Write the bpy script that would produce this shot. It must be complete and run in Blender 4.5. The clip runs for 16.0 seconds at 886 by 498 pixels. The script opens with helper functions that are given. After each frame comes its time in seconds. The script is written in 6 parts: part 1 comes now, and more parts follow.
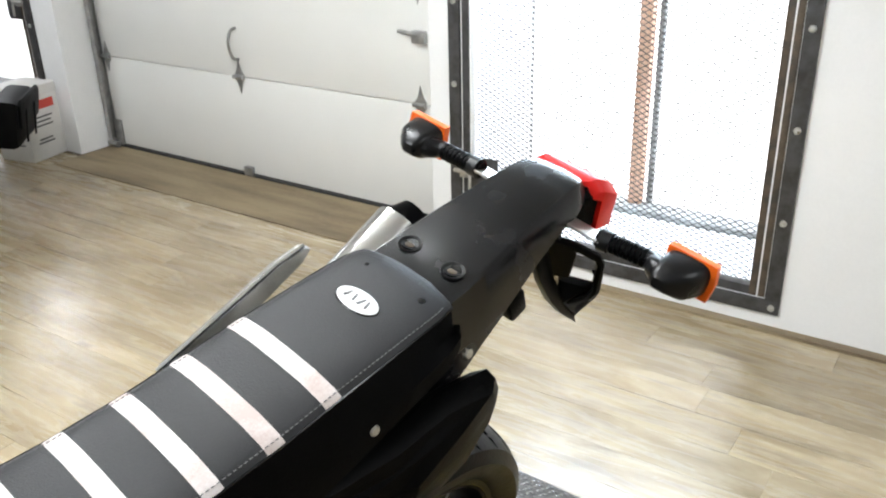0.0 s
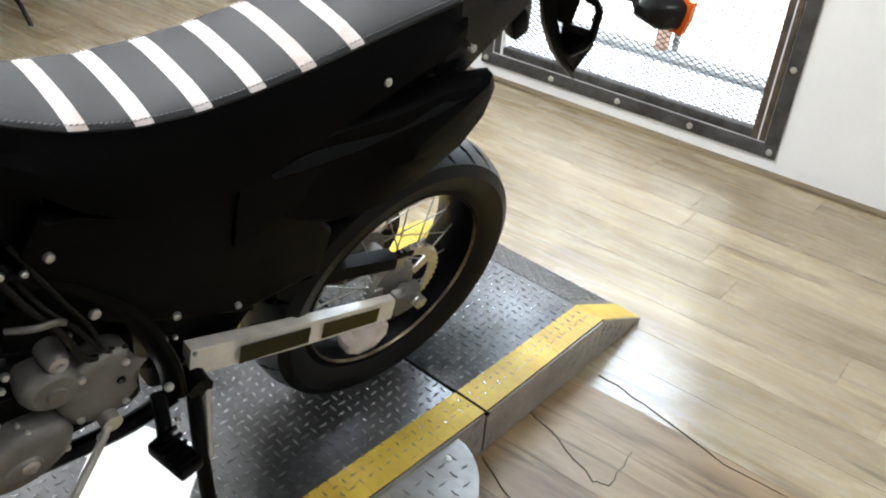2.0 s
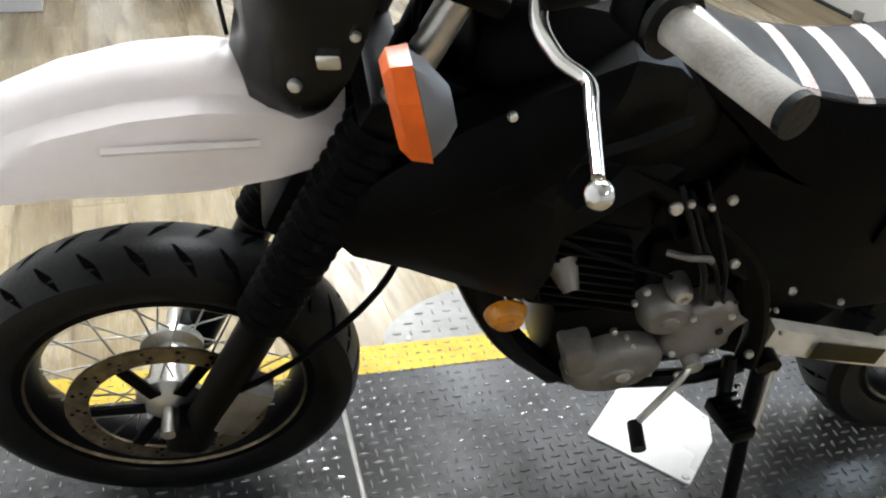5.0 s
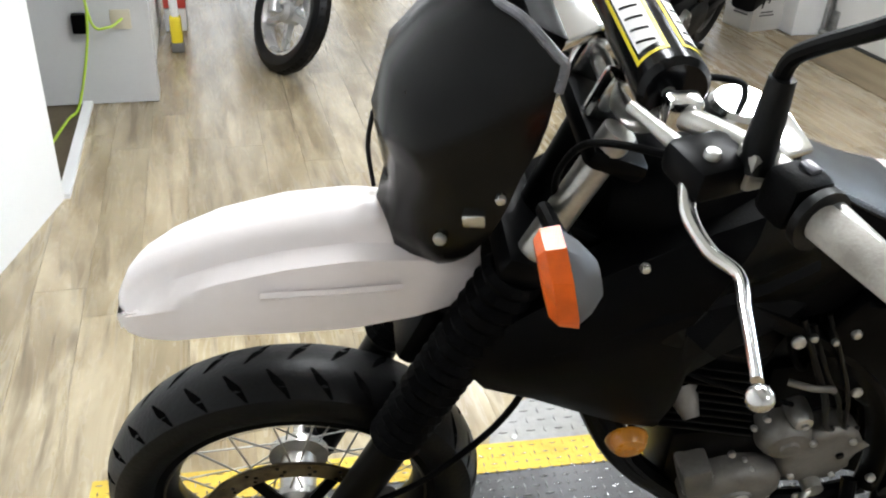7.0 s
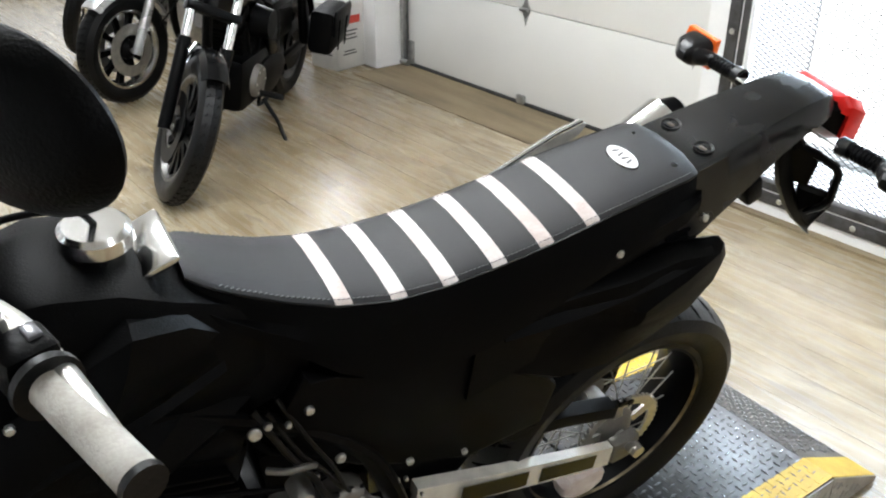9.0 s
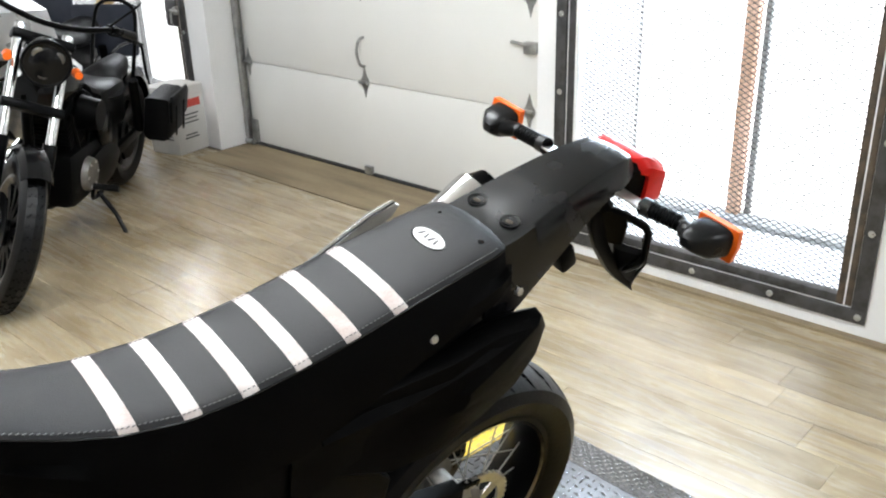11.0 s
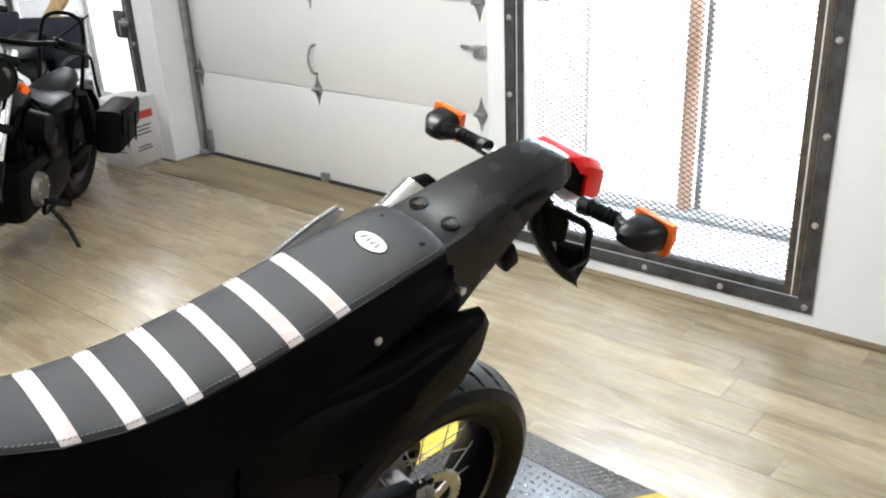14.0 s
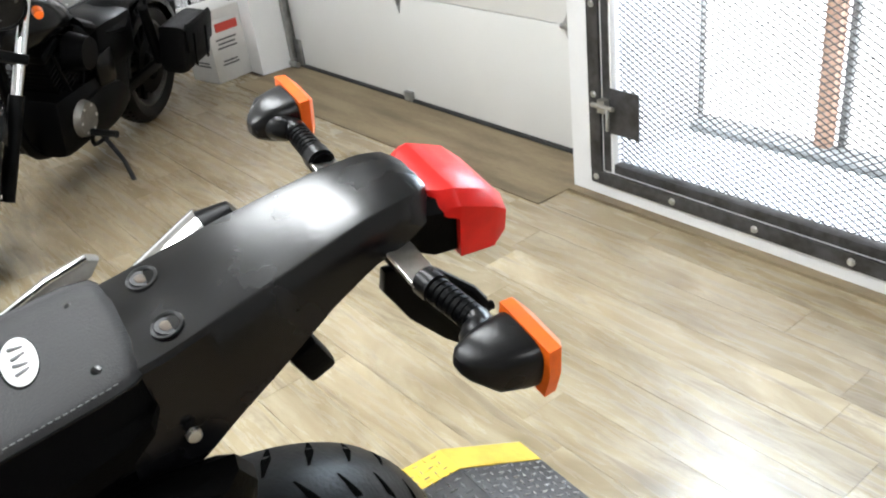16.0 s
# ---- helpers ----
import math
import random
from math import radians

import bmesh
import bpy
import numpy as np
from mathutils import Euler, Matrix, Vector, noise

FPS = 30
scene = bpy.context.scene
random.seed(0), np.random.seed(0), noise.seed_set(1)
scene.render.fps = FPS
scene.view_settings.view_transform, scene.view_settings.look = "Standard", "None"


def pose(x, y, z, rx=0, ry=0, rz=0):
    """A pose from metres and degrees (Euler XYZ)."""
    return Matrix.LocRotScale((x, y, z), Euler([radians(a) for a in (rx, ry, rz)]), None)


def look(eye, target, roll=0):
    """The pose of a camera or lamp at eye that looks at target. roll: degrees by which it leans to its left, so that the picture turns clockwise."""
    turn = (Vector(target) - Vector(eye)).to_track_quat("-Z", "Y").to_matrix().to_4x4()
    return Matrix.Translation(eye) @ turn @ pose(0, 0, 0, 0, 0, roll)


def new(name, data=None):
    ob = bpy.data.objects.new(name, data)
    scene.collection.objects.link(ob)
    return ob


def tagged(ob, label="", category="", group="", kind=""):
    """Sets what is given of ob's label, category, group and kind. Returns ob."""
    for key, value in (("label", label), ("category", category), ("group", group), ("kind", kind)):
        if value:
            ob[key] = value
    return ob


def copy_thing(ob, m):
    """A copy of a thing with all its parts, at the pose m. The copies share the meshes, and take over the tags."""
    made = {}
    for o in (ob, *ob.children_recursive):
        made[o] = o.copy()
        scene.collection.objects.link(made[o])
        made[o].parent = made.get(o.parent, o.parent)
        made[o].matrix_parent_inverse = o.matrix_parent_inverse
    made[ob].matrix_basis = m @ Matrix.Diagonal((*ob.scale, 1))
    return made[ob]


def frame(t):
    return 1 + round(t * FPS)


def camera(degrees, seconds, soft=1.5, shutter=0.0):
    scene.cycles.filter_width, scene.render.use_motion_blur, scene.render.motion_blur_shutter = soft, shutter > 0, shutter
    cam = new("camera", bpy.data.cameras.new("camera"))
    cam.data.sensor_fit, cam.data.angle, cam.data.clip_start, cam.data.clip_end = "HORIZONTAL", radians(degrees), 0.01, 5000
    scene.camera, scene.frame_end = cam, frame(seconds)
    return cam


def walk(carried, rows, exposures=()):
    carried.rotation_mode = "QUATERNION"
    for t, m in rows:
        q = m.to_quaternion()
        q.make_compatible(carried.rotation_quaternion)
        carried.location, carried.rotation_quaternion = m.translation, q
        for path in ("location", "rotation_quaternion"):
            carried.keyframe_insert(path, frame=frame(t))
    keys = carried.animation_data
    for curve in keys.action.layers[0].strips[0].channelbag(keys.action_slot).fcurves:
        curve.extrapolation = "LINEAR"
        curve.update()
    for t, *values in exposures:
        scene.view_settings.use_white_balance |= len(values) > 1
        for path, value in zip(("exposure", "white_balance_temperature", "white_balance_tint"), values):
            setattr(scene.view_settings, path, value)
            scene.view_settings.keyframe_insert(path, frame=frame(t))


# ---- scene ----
PATH = [
    (0, (-0.555, -0.783, 1.573), (-1.585, 0.721, 0.749), -1.4),
    (0.5, (-0.493, -0.817, 1.566), (-1.56, 0.677, 0.771), -1.8),
    (1, (-0.383, -0.957, 1.528), (-1.43, 0.489, 0.626), 1.2),
    (1.5, (-0.331, -1.022, 1.471), (-1.321, 0.4, 0.472), 5.2),
    (2, (-0.322, -1.04, 1.432), (-1.316, 0.33, 0.368), 5.0),
    (2.5, (-0.308, -1.051, 1.402), (-1.312, 0.272, 0.288), 2.5),
    (3, (-0.319, -1.114, 1.4), (-1.506, 0.077, 0.318), 2.3),
    (3.5, (-0.332, -1.177, 1.389), (-1.61, -0.111, 0.281), 4.4),
    (4, (-0.343, -1.236, 1.39), (-1.7, -0.284, 0.271), 5.9),
    (4.5, (-0.383, -1.304, 1.38), (-1.845, -0.579, 0.223), 6.7),
    (7, (-0.431, -1.427, 1.492), (-2.096, -0.956, 0.489), 2.9),
    (7.5, (-0.423, -1.403, 1.549), (-2.058, -0.703, 0.636), 2.2),
    (8, (-0.39, -1.328, 1.582), (-1.94, -0.423, 0.699), -0.1),
    (8.5, (-0.363, -1.197, 1.572), (-1.832, -0.189, 0.662), -0.8),
    (9, (-0.349, -1.067, 1.562), (-1.751, 0.033, 0.655), 0.2),
    (9.5, (-0.341, -1.006, 1.563), (-1.682, 0.197, 0.695), 0.1),
    (10, (-0.336, -0.976, 1.567), (-1.646, 0.287, 0.737), -0.9),
    (12.5, (-0.304, -0.934, 1.587), (-1.506, 0.482, 0.847), -1.4),
    (13, (-0.294, -0.934, 1.589), (-1.492, 0.488, 0.851), -1.5),
    (13.5, (-0.285, -0.938, 1.588), (-1.482, 0.484, 0.849), -1.7),
    (14, (-0.284, -0.938, 1.58), (-1.481, 0.467, 0.81), -2.5),
    (14.5, (-0.264, -0.878, 1.567), (-1.481, 0.478, 0.743), -5.7),
    (15, (-0.205, -0.708, 1.564), (-1.571, 0.519, 0.77), -0.7),
    (15.5, (-0.305, -0.44, 1.536), (-1.656, 0.697, 0.597), -1.7),
    (16, (-0.397, -0.119, 1.509), (-1.82, 0.897, 0.539), -7.6),
]
cam = camera(54.02, 16.0, soft=2.1)
walk(cam, [(t, look(e, a, r)) for t, e, a, r in PATH])

# ---- light ----
world = bpy.data.worlds.new("World")
scene.world = world
world.use_nodes = True
_nt = world.node_tree
_sky = _nt.nodes.new("ShaderNodeTexSky")
_sky.sky_type = "NISHITA"
_sky.sun_disc = False
_sky.sun_elevation = radians(40)
_sky.sun_rotation = radians(200)
_bg = _nt.nodes["Background"]
_bg.inputs["Strength"].default_value = 0.1
_nt.links.new(_sky.outputs[0], _bg.inputs["Color"])
scene.view_settings.exposure = 0.35


def area_light(name, loc, target, sx, sy, power, color=(1, 1, 1)):
    d = bpy.data.lights.new(name, "AREA")
    d.shape, d.size, d.size_y, d.energy, d.color = "RECTANGLE", sx, sy, power, color
    ob = new(name, d)
    ob.matrix_world = look(loc, target)
    return ob


# daylight in the openings
area_light("daylight_gate", (-1.75, 2.78, 1.82), (-1.65, 0, 0.5), 1.6, 1.1, 240, (0.68, 0.85, 1.0))
area_light("daylight_entrance", (-6.3, 2.78, 1.82), (-6.1, 0, 0.5), 1.6, 1.1, 110, (0.86, 0.93, 1.0))
area_light("daylight_shopfront", (-9.6, -0.3, 1.5), (0, -0.3, 0.9), 3.6, 2.4, 16, (0.88, 0.94, 1.0))
# unseen fill lamps added under the ceiling
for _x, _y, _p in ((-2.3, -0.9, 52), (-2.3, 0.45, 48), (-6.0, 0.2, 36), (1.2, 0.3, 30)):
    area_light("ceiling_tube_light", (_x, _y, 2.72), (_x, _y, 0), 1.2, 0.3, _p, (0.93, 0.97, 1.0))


# ---- materials ----
def mat(name, color, rough=0.5, metal=0.0, var=0.15, scale=6.0, bump=0.1, bscale=60.0, coat=0.0, spec=0.5, color2=None,
        stretch=(1, 1, 1), rnd=0.0, emit=0.0, trans=0.0, rough_var=0.1, island=False):
    m = bpy.data.materials.new(name)
    m.use_nodes = True
    nt = m.node_tree
    b = nt.nodes["Principled BSDF"]
    L = nt.links.new
    tc = nt.nodes.new("ShaderNodeTexCoord")
    mp = nt.nodes.new("ShaderNodeMapping")
    mp.inputs["Scale"].default_value = stretch
    L(tc.outputs["Object"], mp.inputs["Vector"])
    n1 = nt.nodes.new("ShaderNodeTexNoise")
    n1.inputs["Scale"].default_value, n1.inputs["Detail"].default_value = scale, 4
    n2 = nt.nodes.new("ShaderNodeTexNoise")
    n2.inputs["Scale"].default_value, n2.inputs["Detail"].default_value = bscale, 3
    L(mp.outputs[0], n1.inputs["Vector"])
    L(mp.outputs[0], n2.inputs["Vector"])
    c2 = color2 or tuple(max(0.0, c * (1 - 2 * var)) for c in color)
    mix = nt.nodes.new("ShaderNodeMix")
    mix.data_type = "RGBA"
    mix.inputs["A"].default_value, mix.inputs["B"].default_value = (*color, 1), (*c2, 1)
    ramp = nt.nodes.new("ShaderNodeMapRange")
    ramp.inputs["From Min"].default_value, ramp.inputs["From Max"].default_value = 0.38, 0.68
    add = nt.nodes.new("ShaderNodeMath")
    add.operation = "MULTIPLY_ADD"
    add.inputs[1].default_value = 0.3
    L(n2.outputs["Fac"], add.inputs[0])
    off = nt.nodes.new("ShaderNodeMath")
    off.operation = "SUBTRACT"
    off.inputs[1].default_value = 0.15
    L(n1.outputs["Fac"], off.inputs[0])
    L(off.outputs[0], add.inputs[2])
    L(add.outputs[0], ramp.inputs["Value"])
    L(ramp.outputs[0], mix.inputs["Factor"])
    col = mix.outputs["Result"]
    if rnd:
        if island:
            oi = nt.nodes.new("ShaderNodeNewGeometry")
            rout = oi.outputs["Random Per Island"]
        else:
            oi = nt.nodes.new("ShaderNodeObjectInfo")
            rout = oi.outputs["Random"]
        hsv = nt.nodes.new("ShaderNodeHueSaturation")
        mr = nt.nodes.new("ShaderNodeMapRange")
        mr.inputs["To Min"].default_value, mr.inputs["To Max"].default_value = 1 - rnd, 1 + rnd
        L(rout, mr.inputs["Value"])
        L(mr.outputs[0], hsv.inputs["Value"])
        L(col, hsv.inputs["Color"])
        va = nt.nodes.new("ShaderNodeVectorMath")
        va.operation = "SCALE"
        cx = nt.nodes.new("ShaderNodeCombineXYZ")
        L(rout, cx.inputs[0])
        L(rout, cx.inputs[1])
        L(cx.outputs[0], va.inputs[0])
        va.inputs["Scale"].default_value = 37.0
        L(va.outputs[0], mp.inputs["Location"])
        col = hsv.outputs["Color"]
    L(col, b.inputs["Base Color"])
    rr = nt.nodes.new("ShaderNodeMapRange")
    rr.inputs["To Min"].default_value, rr.inputs["To Max"].default_value = max(0.02, rough - rough_var), min(1, rough + rough_var)
    L(n1.outputs["Fac"], rr.inputs["Value"])
    L(rr.outputs[0], b.inputs["Roughness"])
    b.inputs["Metallic"].default_value = metal
    b.inputs["Specular IOR Level"].default_value = spec
    b.inputs["Coat Weight"].default_value = coat
    b.inputs["Coat Roughness"].default_value = 0.08
    b.inputs["Transmission Weight"].default_value = trans
    if emit:
        b.inputs["Emission Color"].default_value = (*color, 1)
        b.inputs["Emission Strength"].default_value = emit
    if bump:
        bp = nt.nodes.new("ShaderNodeBump")
        bp.inputs["Strength"].default_value, bp.inputs["Distance"].default_value = bump, 0.002
        L(n2.outputs["Fac"], bp.inputs["Height"])
        L(bp.outputs[0], b.inputs["Normal"])
    return m


def glow(name, color, strength):
    m = bpy.data.materials.new(name)
    m.use_nodes = True
    nt = m.node_tree
    nt.nodes.remove(nt.nodes["Principled BSDF"])
    e = nt.nodes.new("ShaderNodeEmission")
    e.inputs["Color"].default_value, e.inputs["Strength"].default_value = (*color, 1), strength
    nt.links.new(e.outputs[0], nt.nodes["Material Output"].inputs["Surface"])
    return m


def plank_mat(name, pale, mid, dark, rough, wear):
    """Printed wood plank: blotches, long grain streaks and fine lines, shifted from plank to plank."""
    m = bpy.data.materials.new(name)
    m.use_nodes = True
    nt = m.node_tree
    b = nt.nodes["Principled BSDF"]
    L = nt.links.new
    tc, oi = nt.nodes.new("ShaderNodeTexCoord"), nt.nodes.new("ShaderNodeObjectInfo")
    shift = nt.nodes.new("ShaderNodeVectorMath")
    shift.operation = "MULTIPLY_ADD"
    shift.inputs[1].default_value = (53.0, 31.0, 0.0)
    L(oi.outputs["Random"], shift.inputs[0])
    L(tc.outputs["Object"], shift.inputs[2])

    def noise(stretch, detail, rough_=0.6, bend=0.0):
        mp = nt.nodes.new("ShaderNodeMapping")
        mp.inputs["Scale"].default_value = stretch
        L(shift.outputs[0], mp.inputs["Vector"])
        n = nt.nodes.new("ShaderNodeTexNoise")
        n.inputs["Scale"].default_value, n.inputs["Detail"].default_value = 1.0, detail
        n.inputs["Roughness"].default_value, n.inputs["Distortion"].default_value = rough_, bend
        L(mp.outputs[0], n.inputs["Vector"])
        return n.outputs["Fac"]

    def mapped(v, a, c, lo=0.0, hi=1.0):
        r = nt.nodes.new("ShaderNodeMapRange")
        for k, q in (("From Min", a), ("From Max", c), ("To Min", lo), ("To Max", hi)):
            r.inputs[k].default_value = q
        L(v, r.inputs["Value"])
        return r.outputs[0]

    def mixed(f, c0, c1):
        x = nt.nodes.new("ShaderNodeMix")
        x.data_type = "RGBA"
        L(f, x.inputs["Factor"])
        for k, c in (("A", c0), ("B", c1)):
            if isinstance(c, tuple):
                x.inputs[k].default_value = (*c, 1)
            else:
                L(c, x.inputs[k])
        return x.outputs["Result"]

    blotch, streak, line = noise((1.7, 6.0, 1), 4, 0.65, 0.9), noise((2.6, 26.0, 1), 5, 0.62, 0.9), noise((7.0, 120.0, 1), 3)
    col = mixed(mapped(blotch, 0.36, 0.64), pale, mid)
    col = mixed(mapped(streak, 0.50, 0.74, 0.0, wear), col, dark)
    col = mixed(mapped(line, 0.58, 0.80, 0.0, 0.22), col, dark)
    hsv = nt.nodes.new("ShaderNodeHueSaturation")
    L(mapped(oi.outputs["Random"], 0, 1, 0.88, 1.1), hsv.inputs["Value"])
    L(col, hsv.inputs["Color"])
    L(hsv.outputs["Color"], b.inputs["Base Color"])
    L(mapped(streak, 0.3, 0.7, rough - 0.06, rough + 0.10), b.inputs["Roughness"])
    b.inputs["Specular IOR Level"].default_value = 0.7
    bp = nt.nodes.new("ShaderNodeBump")
    bp.inputs["Strength"].default_value, bp.inputs["Distance"].default_value = 0.12, 0.002
    L(streak, bp.inputs["Height"])
    L(bp.outputs[0], b.inputs["Normal"])
    return m


M_PLANK = plank_mat("floor_plank_vinyl", (0.47, 0.392, 0.262), (0.265, 0.205, 0.122), (0.112, 0.077, 0.043), 0.25, 0.85)
M_PLANKW = plank_mat("worn_plank_vinyl", (0.33, 0.23, 0.125), (0.20, 0.127, 0.062), (0.075, 0.045, 0.023), 0.46, 0.9)
M_SUB = mat("floor_joint", (0.10, 0.075, 0.045), 0.8)
M_PLY = mat("bare_plywood", (0.27, 0.21, 0.125), 0.6, scale=3, color2=(0.15, 0.11, 0.065), stretch=(0.5, 3, 1), bump=0.2)
M_WALL = mat("white_wall_paint", (0.80, 0.80, 0.80), 0.55, var=0.03, scale=2.0, bump=0.12, bscale=90)
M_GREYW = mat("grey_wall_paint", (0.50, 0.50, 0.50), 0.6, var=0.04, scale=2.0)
M_CEIL = mat("ceiling_paint", (0.8, 0.8, 0.79), 0.7, var=0.03)
M_DOOR = mat("garage_door_paint", (0.77, 0.765, 0.74), 0.45, var=0.03, scale=1.2, bump=0.15, bscale=160)
M_GALV = mat("galvanised_steel", (0.45, 0.45, 0.44), 0.42, 0.85, var=0.15, scale=25)
M_STEEL = mat("gate_dark_steel", (0.085, 0.085, 0.088), 0.5, 0.5, var=0.2, scale=14, color2=(0.045, 0.042, 0.04))
M_RUST = mat("gate_rusty_steel", (0.115, 0.085, 0.06), 0.6, 0.3, scale=20, color2=(0.06, 0.05, 0.042))
M_MESH = mat("gate_mesh_steel", (0.07, 0.07, 0.072), 0.5, 0.5)
M_BOLT = mat("bolt_zinc", (0.62, 0.62, 0.60), 0.3, 0.9, var=0.1, scale=60)
M_RUBBERSEAL = mat("door_seal", (0.03, 0.03, 0.03), 0.7)
# mullion wood paled: the glare washing over it is put into the colour
M_ORWOOD = mat("glare_paled_wood", (0.72, 0.46, 0.34), 0.6, scale=8, color2=(0.55, 0.33, 0.22), stretch=(4, 4, 0.4))
M_SILL = mat("sill_grey", (0.35, 0.36, 0.36), 0.6, var=0.15)
M_SKY = glow("outside_glare", (0.97, 0.985, 1.0), 3.0)
M_SKYW = glow("shopfront_glare", (0.97, 0.985, 1.0), 1.0)
M_BLACK = mat("black_plastic", (0.0016, 0.0016, 0.0018), 0.40, var=0.2, scale=9, bump=0.3, bscale=420, spec=0.05)
M_GLOSSBLK = mat("gloss_black_plastic", (0.004, 0.004, 0.0045), 0.2, var=0.1, bump=0.03, coat=0.05, spec=0.16)
M_MASK = mat("scuffed_black_plastic", (0.003, 0.003, 0.0033), 0.24, var=0.15, scale=14, bump=0.06, bscale=380, spec=0.22)
M_LAMPB = mat("lamp_black_plastic", (0.005, 0.005, 0.0055), 0.3, var=0.15, scale=30, bump=0.15, bscale=300, spec=0.28)
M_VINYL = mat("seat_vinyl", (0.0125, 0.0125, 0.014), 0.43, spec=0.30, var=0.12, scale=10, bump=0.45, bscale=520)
# seat sides far blacker than the top: their shade is in the base colour
M_VINYLSHADE = mat("shaded_seat_side_vinyl", (0.0016, 0.0016, 0.0018), 0.5, spec=0.045, bump=0.3, bscale=400)
M_WSTRIPE = mat("stripe_vinyl", (0.62, 0.575, 0.56), 0.5, scale=22, color2=(0.46, 0.37, 0.34), var=0.1, bump=0.2, bscale=300)
M_FENDER = mat("fender_plastic", (0.002, 0.002, 0.0024), 0.25, scale=13, color2=(0.006, 0.006, 0.007), bump=0.08, bscale=90, spec=0.36, rough_var=0.14)
M_WFEND = mat("white_fender_plastic", (0.90, 0.84, 0.83), 0.32, var=0.03, scale=3, bump=0.05)
M_RUB = mat("tyre_rubber", (0.0028, 0.0028, 0.0031), 0.42, var=0.2, scale=18, bump=0.3, bscale=150, spec=0.18)
M_GROOVE = mat("tyre_groove", (0.003, 0.003, 0.003), 0.95, spec=0.0, bump=0)
M_ALU = mat("bare_aluminium", (0.52, 0.51, 0.48), 0.32, 0.85, var=0.12, scale=30, bump=0.15, bscale=200)
M_ALUP = mat("polished_alloy", (0.72, 0.72, 0.71), 0.16, 1.0, var=0.06, scale=10, bump=0.03)
M_CASE = mat("engine_case_alloy", (0.19, 0.18, 0.165), 0.48, 0.6, var=0.15, scale=20, bump=0.3, bscale=180)
M_BLKMET = mat("black_painted_metal", (0.002, 0.002, 0.0022), 0.34, 0.0, spec=0.06, var=0.1, bump=0.1)
M_SWING = mat("swingarm_alloy", (0.72, 0.69, 0.62), 0.35, 0.2, var=0.1, scale=20)
M_ORANGE = mat("amber_lens", (0.85, 0.135, 0.008), 0.4, var=0.08, scale=30, coat=0.15, spec=0.35)
M_AMBER = mat("dull_amber_reflector", (0.50, 0.19, 0.012), 0.3, var=0.15, scale=40, coat=0.3)
M_RED = mat("red_lens", (0.74, 0.016, 0.012), 0.34, var=0.1, scale=20, coat=0.0, spec=0.22)
M_DISC = mat("brake_disc_steel", (0.16, 0.155, 0.15), 0.35, 0.85, var=0.15, scale=30)
M_BRONZE = mat("worn_bronze_steel", (0.20, 0.165, 0.11), 0.34, 0.8, var=0.2, scale=30, color2=(0.09, 0.07, 0.045))
M_TRIM = mat("worn_grey_trim", (0.17, 0.17, 0.185), 0.25, 0.3, var=0.2, scale=40)
M_GRIP = mat("grey_grip_rubber", (0.43, 0.41, 0.375), 0.75, scale=30, color2=(0.30, 0.28, 0.25), spec=0.3, bump=0.4, bscale=300)
M_YEL = mat("yellow_foam_print", (0.75, 0.60, 0.02), 0.45, var=0.06)
M_WHT = mat("white_print", (0.75, 0.74, 0.73), 0.5, var=0.05)
M_YSTRIPE = mat("yellow_safety_paint", (0.66, 0.47, 0.055), 0.5, scale=9, color2=(0.50, 0.33, 0.04), bump=0.2, rough_var=0.15)
# lug steel brighter than the plate: worn tops plus glints put into the colour
M_LUG = mat("tread_worn_glint_steel", (0.55, 0.55, 0.55), 0.27, 0.85, scale=5, color2=(0.12, 0.12, 0.12), bump=0.1)
M_DIAM = mat("diamond_plate_steel", (0.13, 0.13, 0.135), 0.38, 0.6, scale=3.2, color2=(0.035, 0.034, 0.032), bump=0.2, rough_var=0.15)
M_DIAML = mat("diamond_plate_bare", (0.48, 0.48, 0.47), 0.36, 0.7, scale=6, color2=(0.32, 0.31, 0.30), bump=0.2)
M_WPLATE = mat("bare_white_plate", (0.80, 0.80, 0.79), 0.25, 0.2, var=0.05)
M_GLASSY = mat("headlight_lens", (0.75, 0.75, 0.74), 0.08, var=0.03, coat=0.6)
M_CHROME = mat("chrome", (0.75, 0.75, 0.75), 0.08, 1.0, var=0.05, bump=0.0)
M_SILVERP = mat("silver_paint", (0.50, 0.50, 0.50), 0.28, 0.6, var=0.05, coat=0.5)
M_LEATHER = mat("black_leather", (0.003, 0.003, 0.0034), 0.42, spec=0.08, bump=0.5, bscale=260)
M_CARD = mat("white_carton", (0.68, 0.67, 0.65), 0.7, var=0.05, scale=5)
M_TAPE = mat("red_print", (0.55, 0.06, 0.04), 0.5, var=0.05)
M_PRINT = mat("grey_print", (0.11, 0.11, 0.115), 0.6, var=0.05)
M_FABRIC = mat("dark_chair_fabric", (0.016, 0.02, 0.032), 0.85, bump=0.5, bscale=400)
M_PINE = mat("pine_board", (0.62, 0.43, 0.22), 0.6, scale=6, color2=(0.48, 0.31, 0.14), stretch=(4, 4, 0.4))
M_GREENC = mat("green_cable", (0.42, 0.60, 0.05), 0.45, var=0.05)
M_TAN = mat("tan_plate", (0.55, 0.50, 0.38), 0.5, var=0.05)
M_BRUSH = mat("grey_bristle", (0.16, 0.15, 0.14), 0.8)


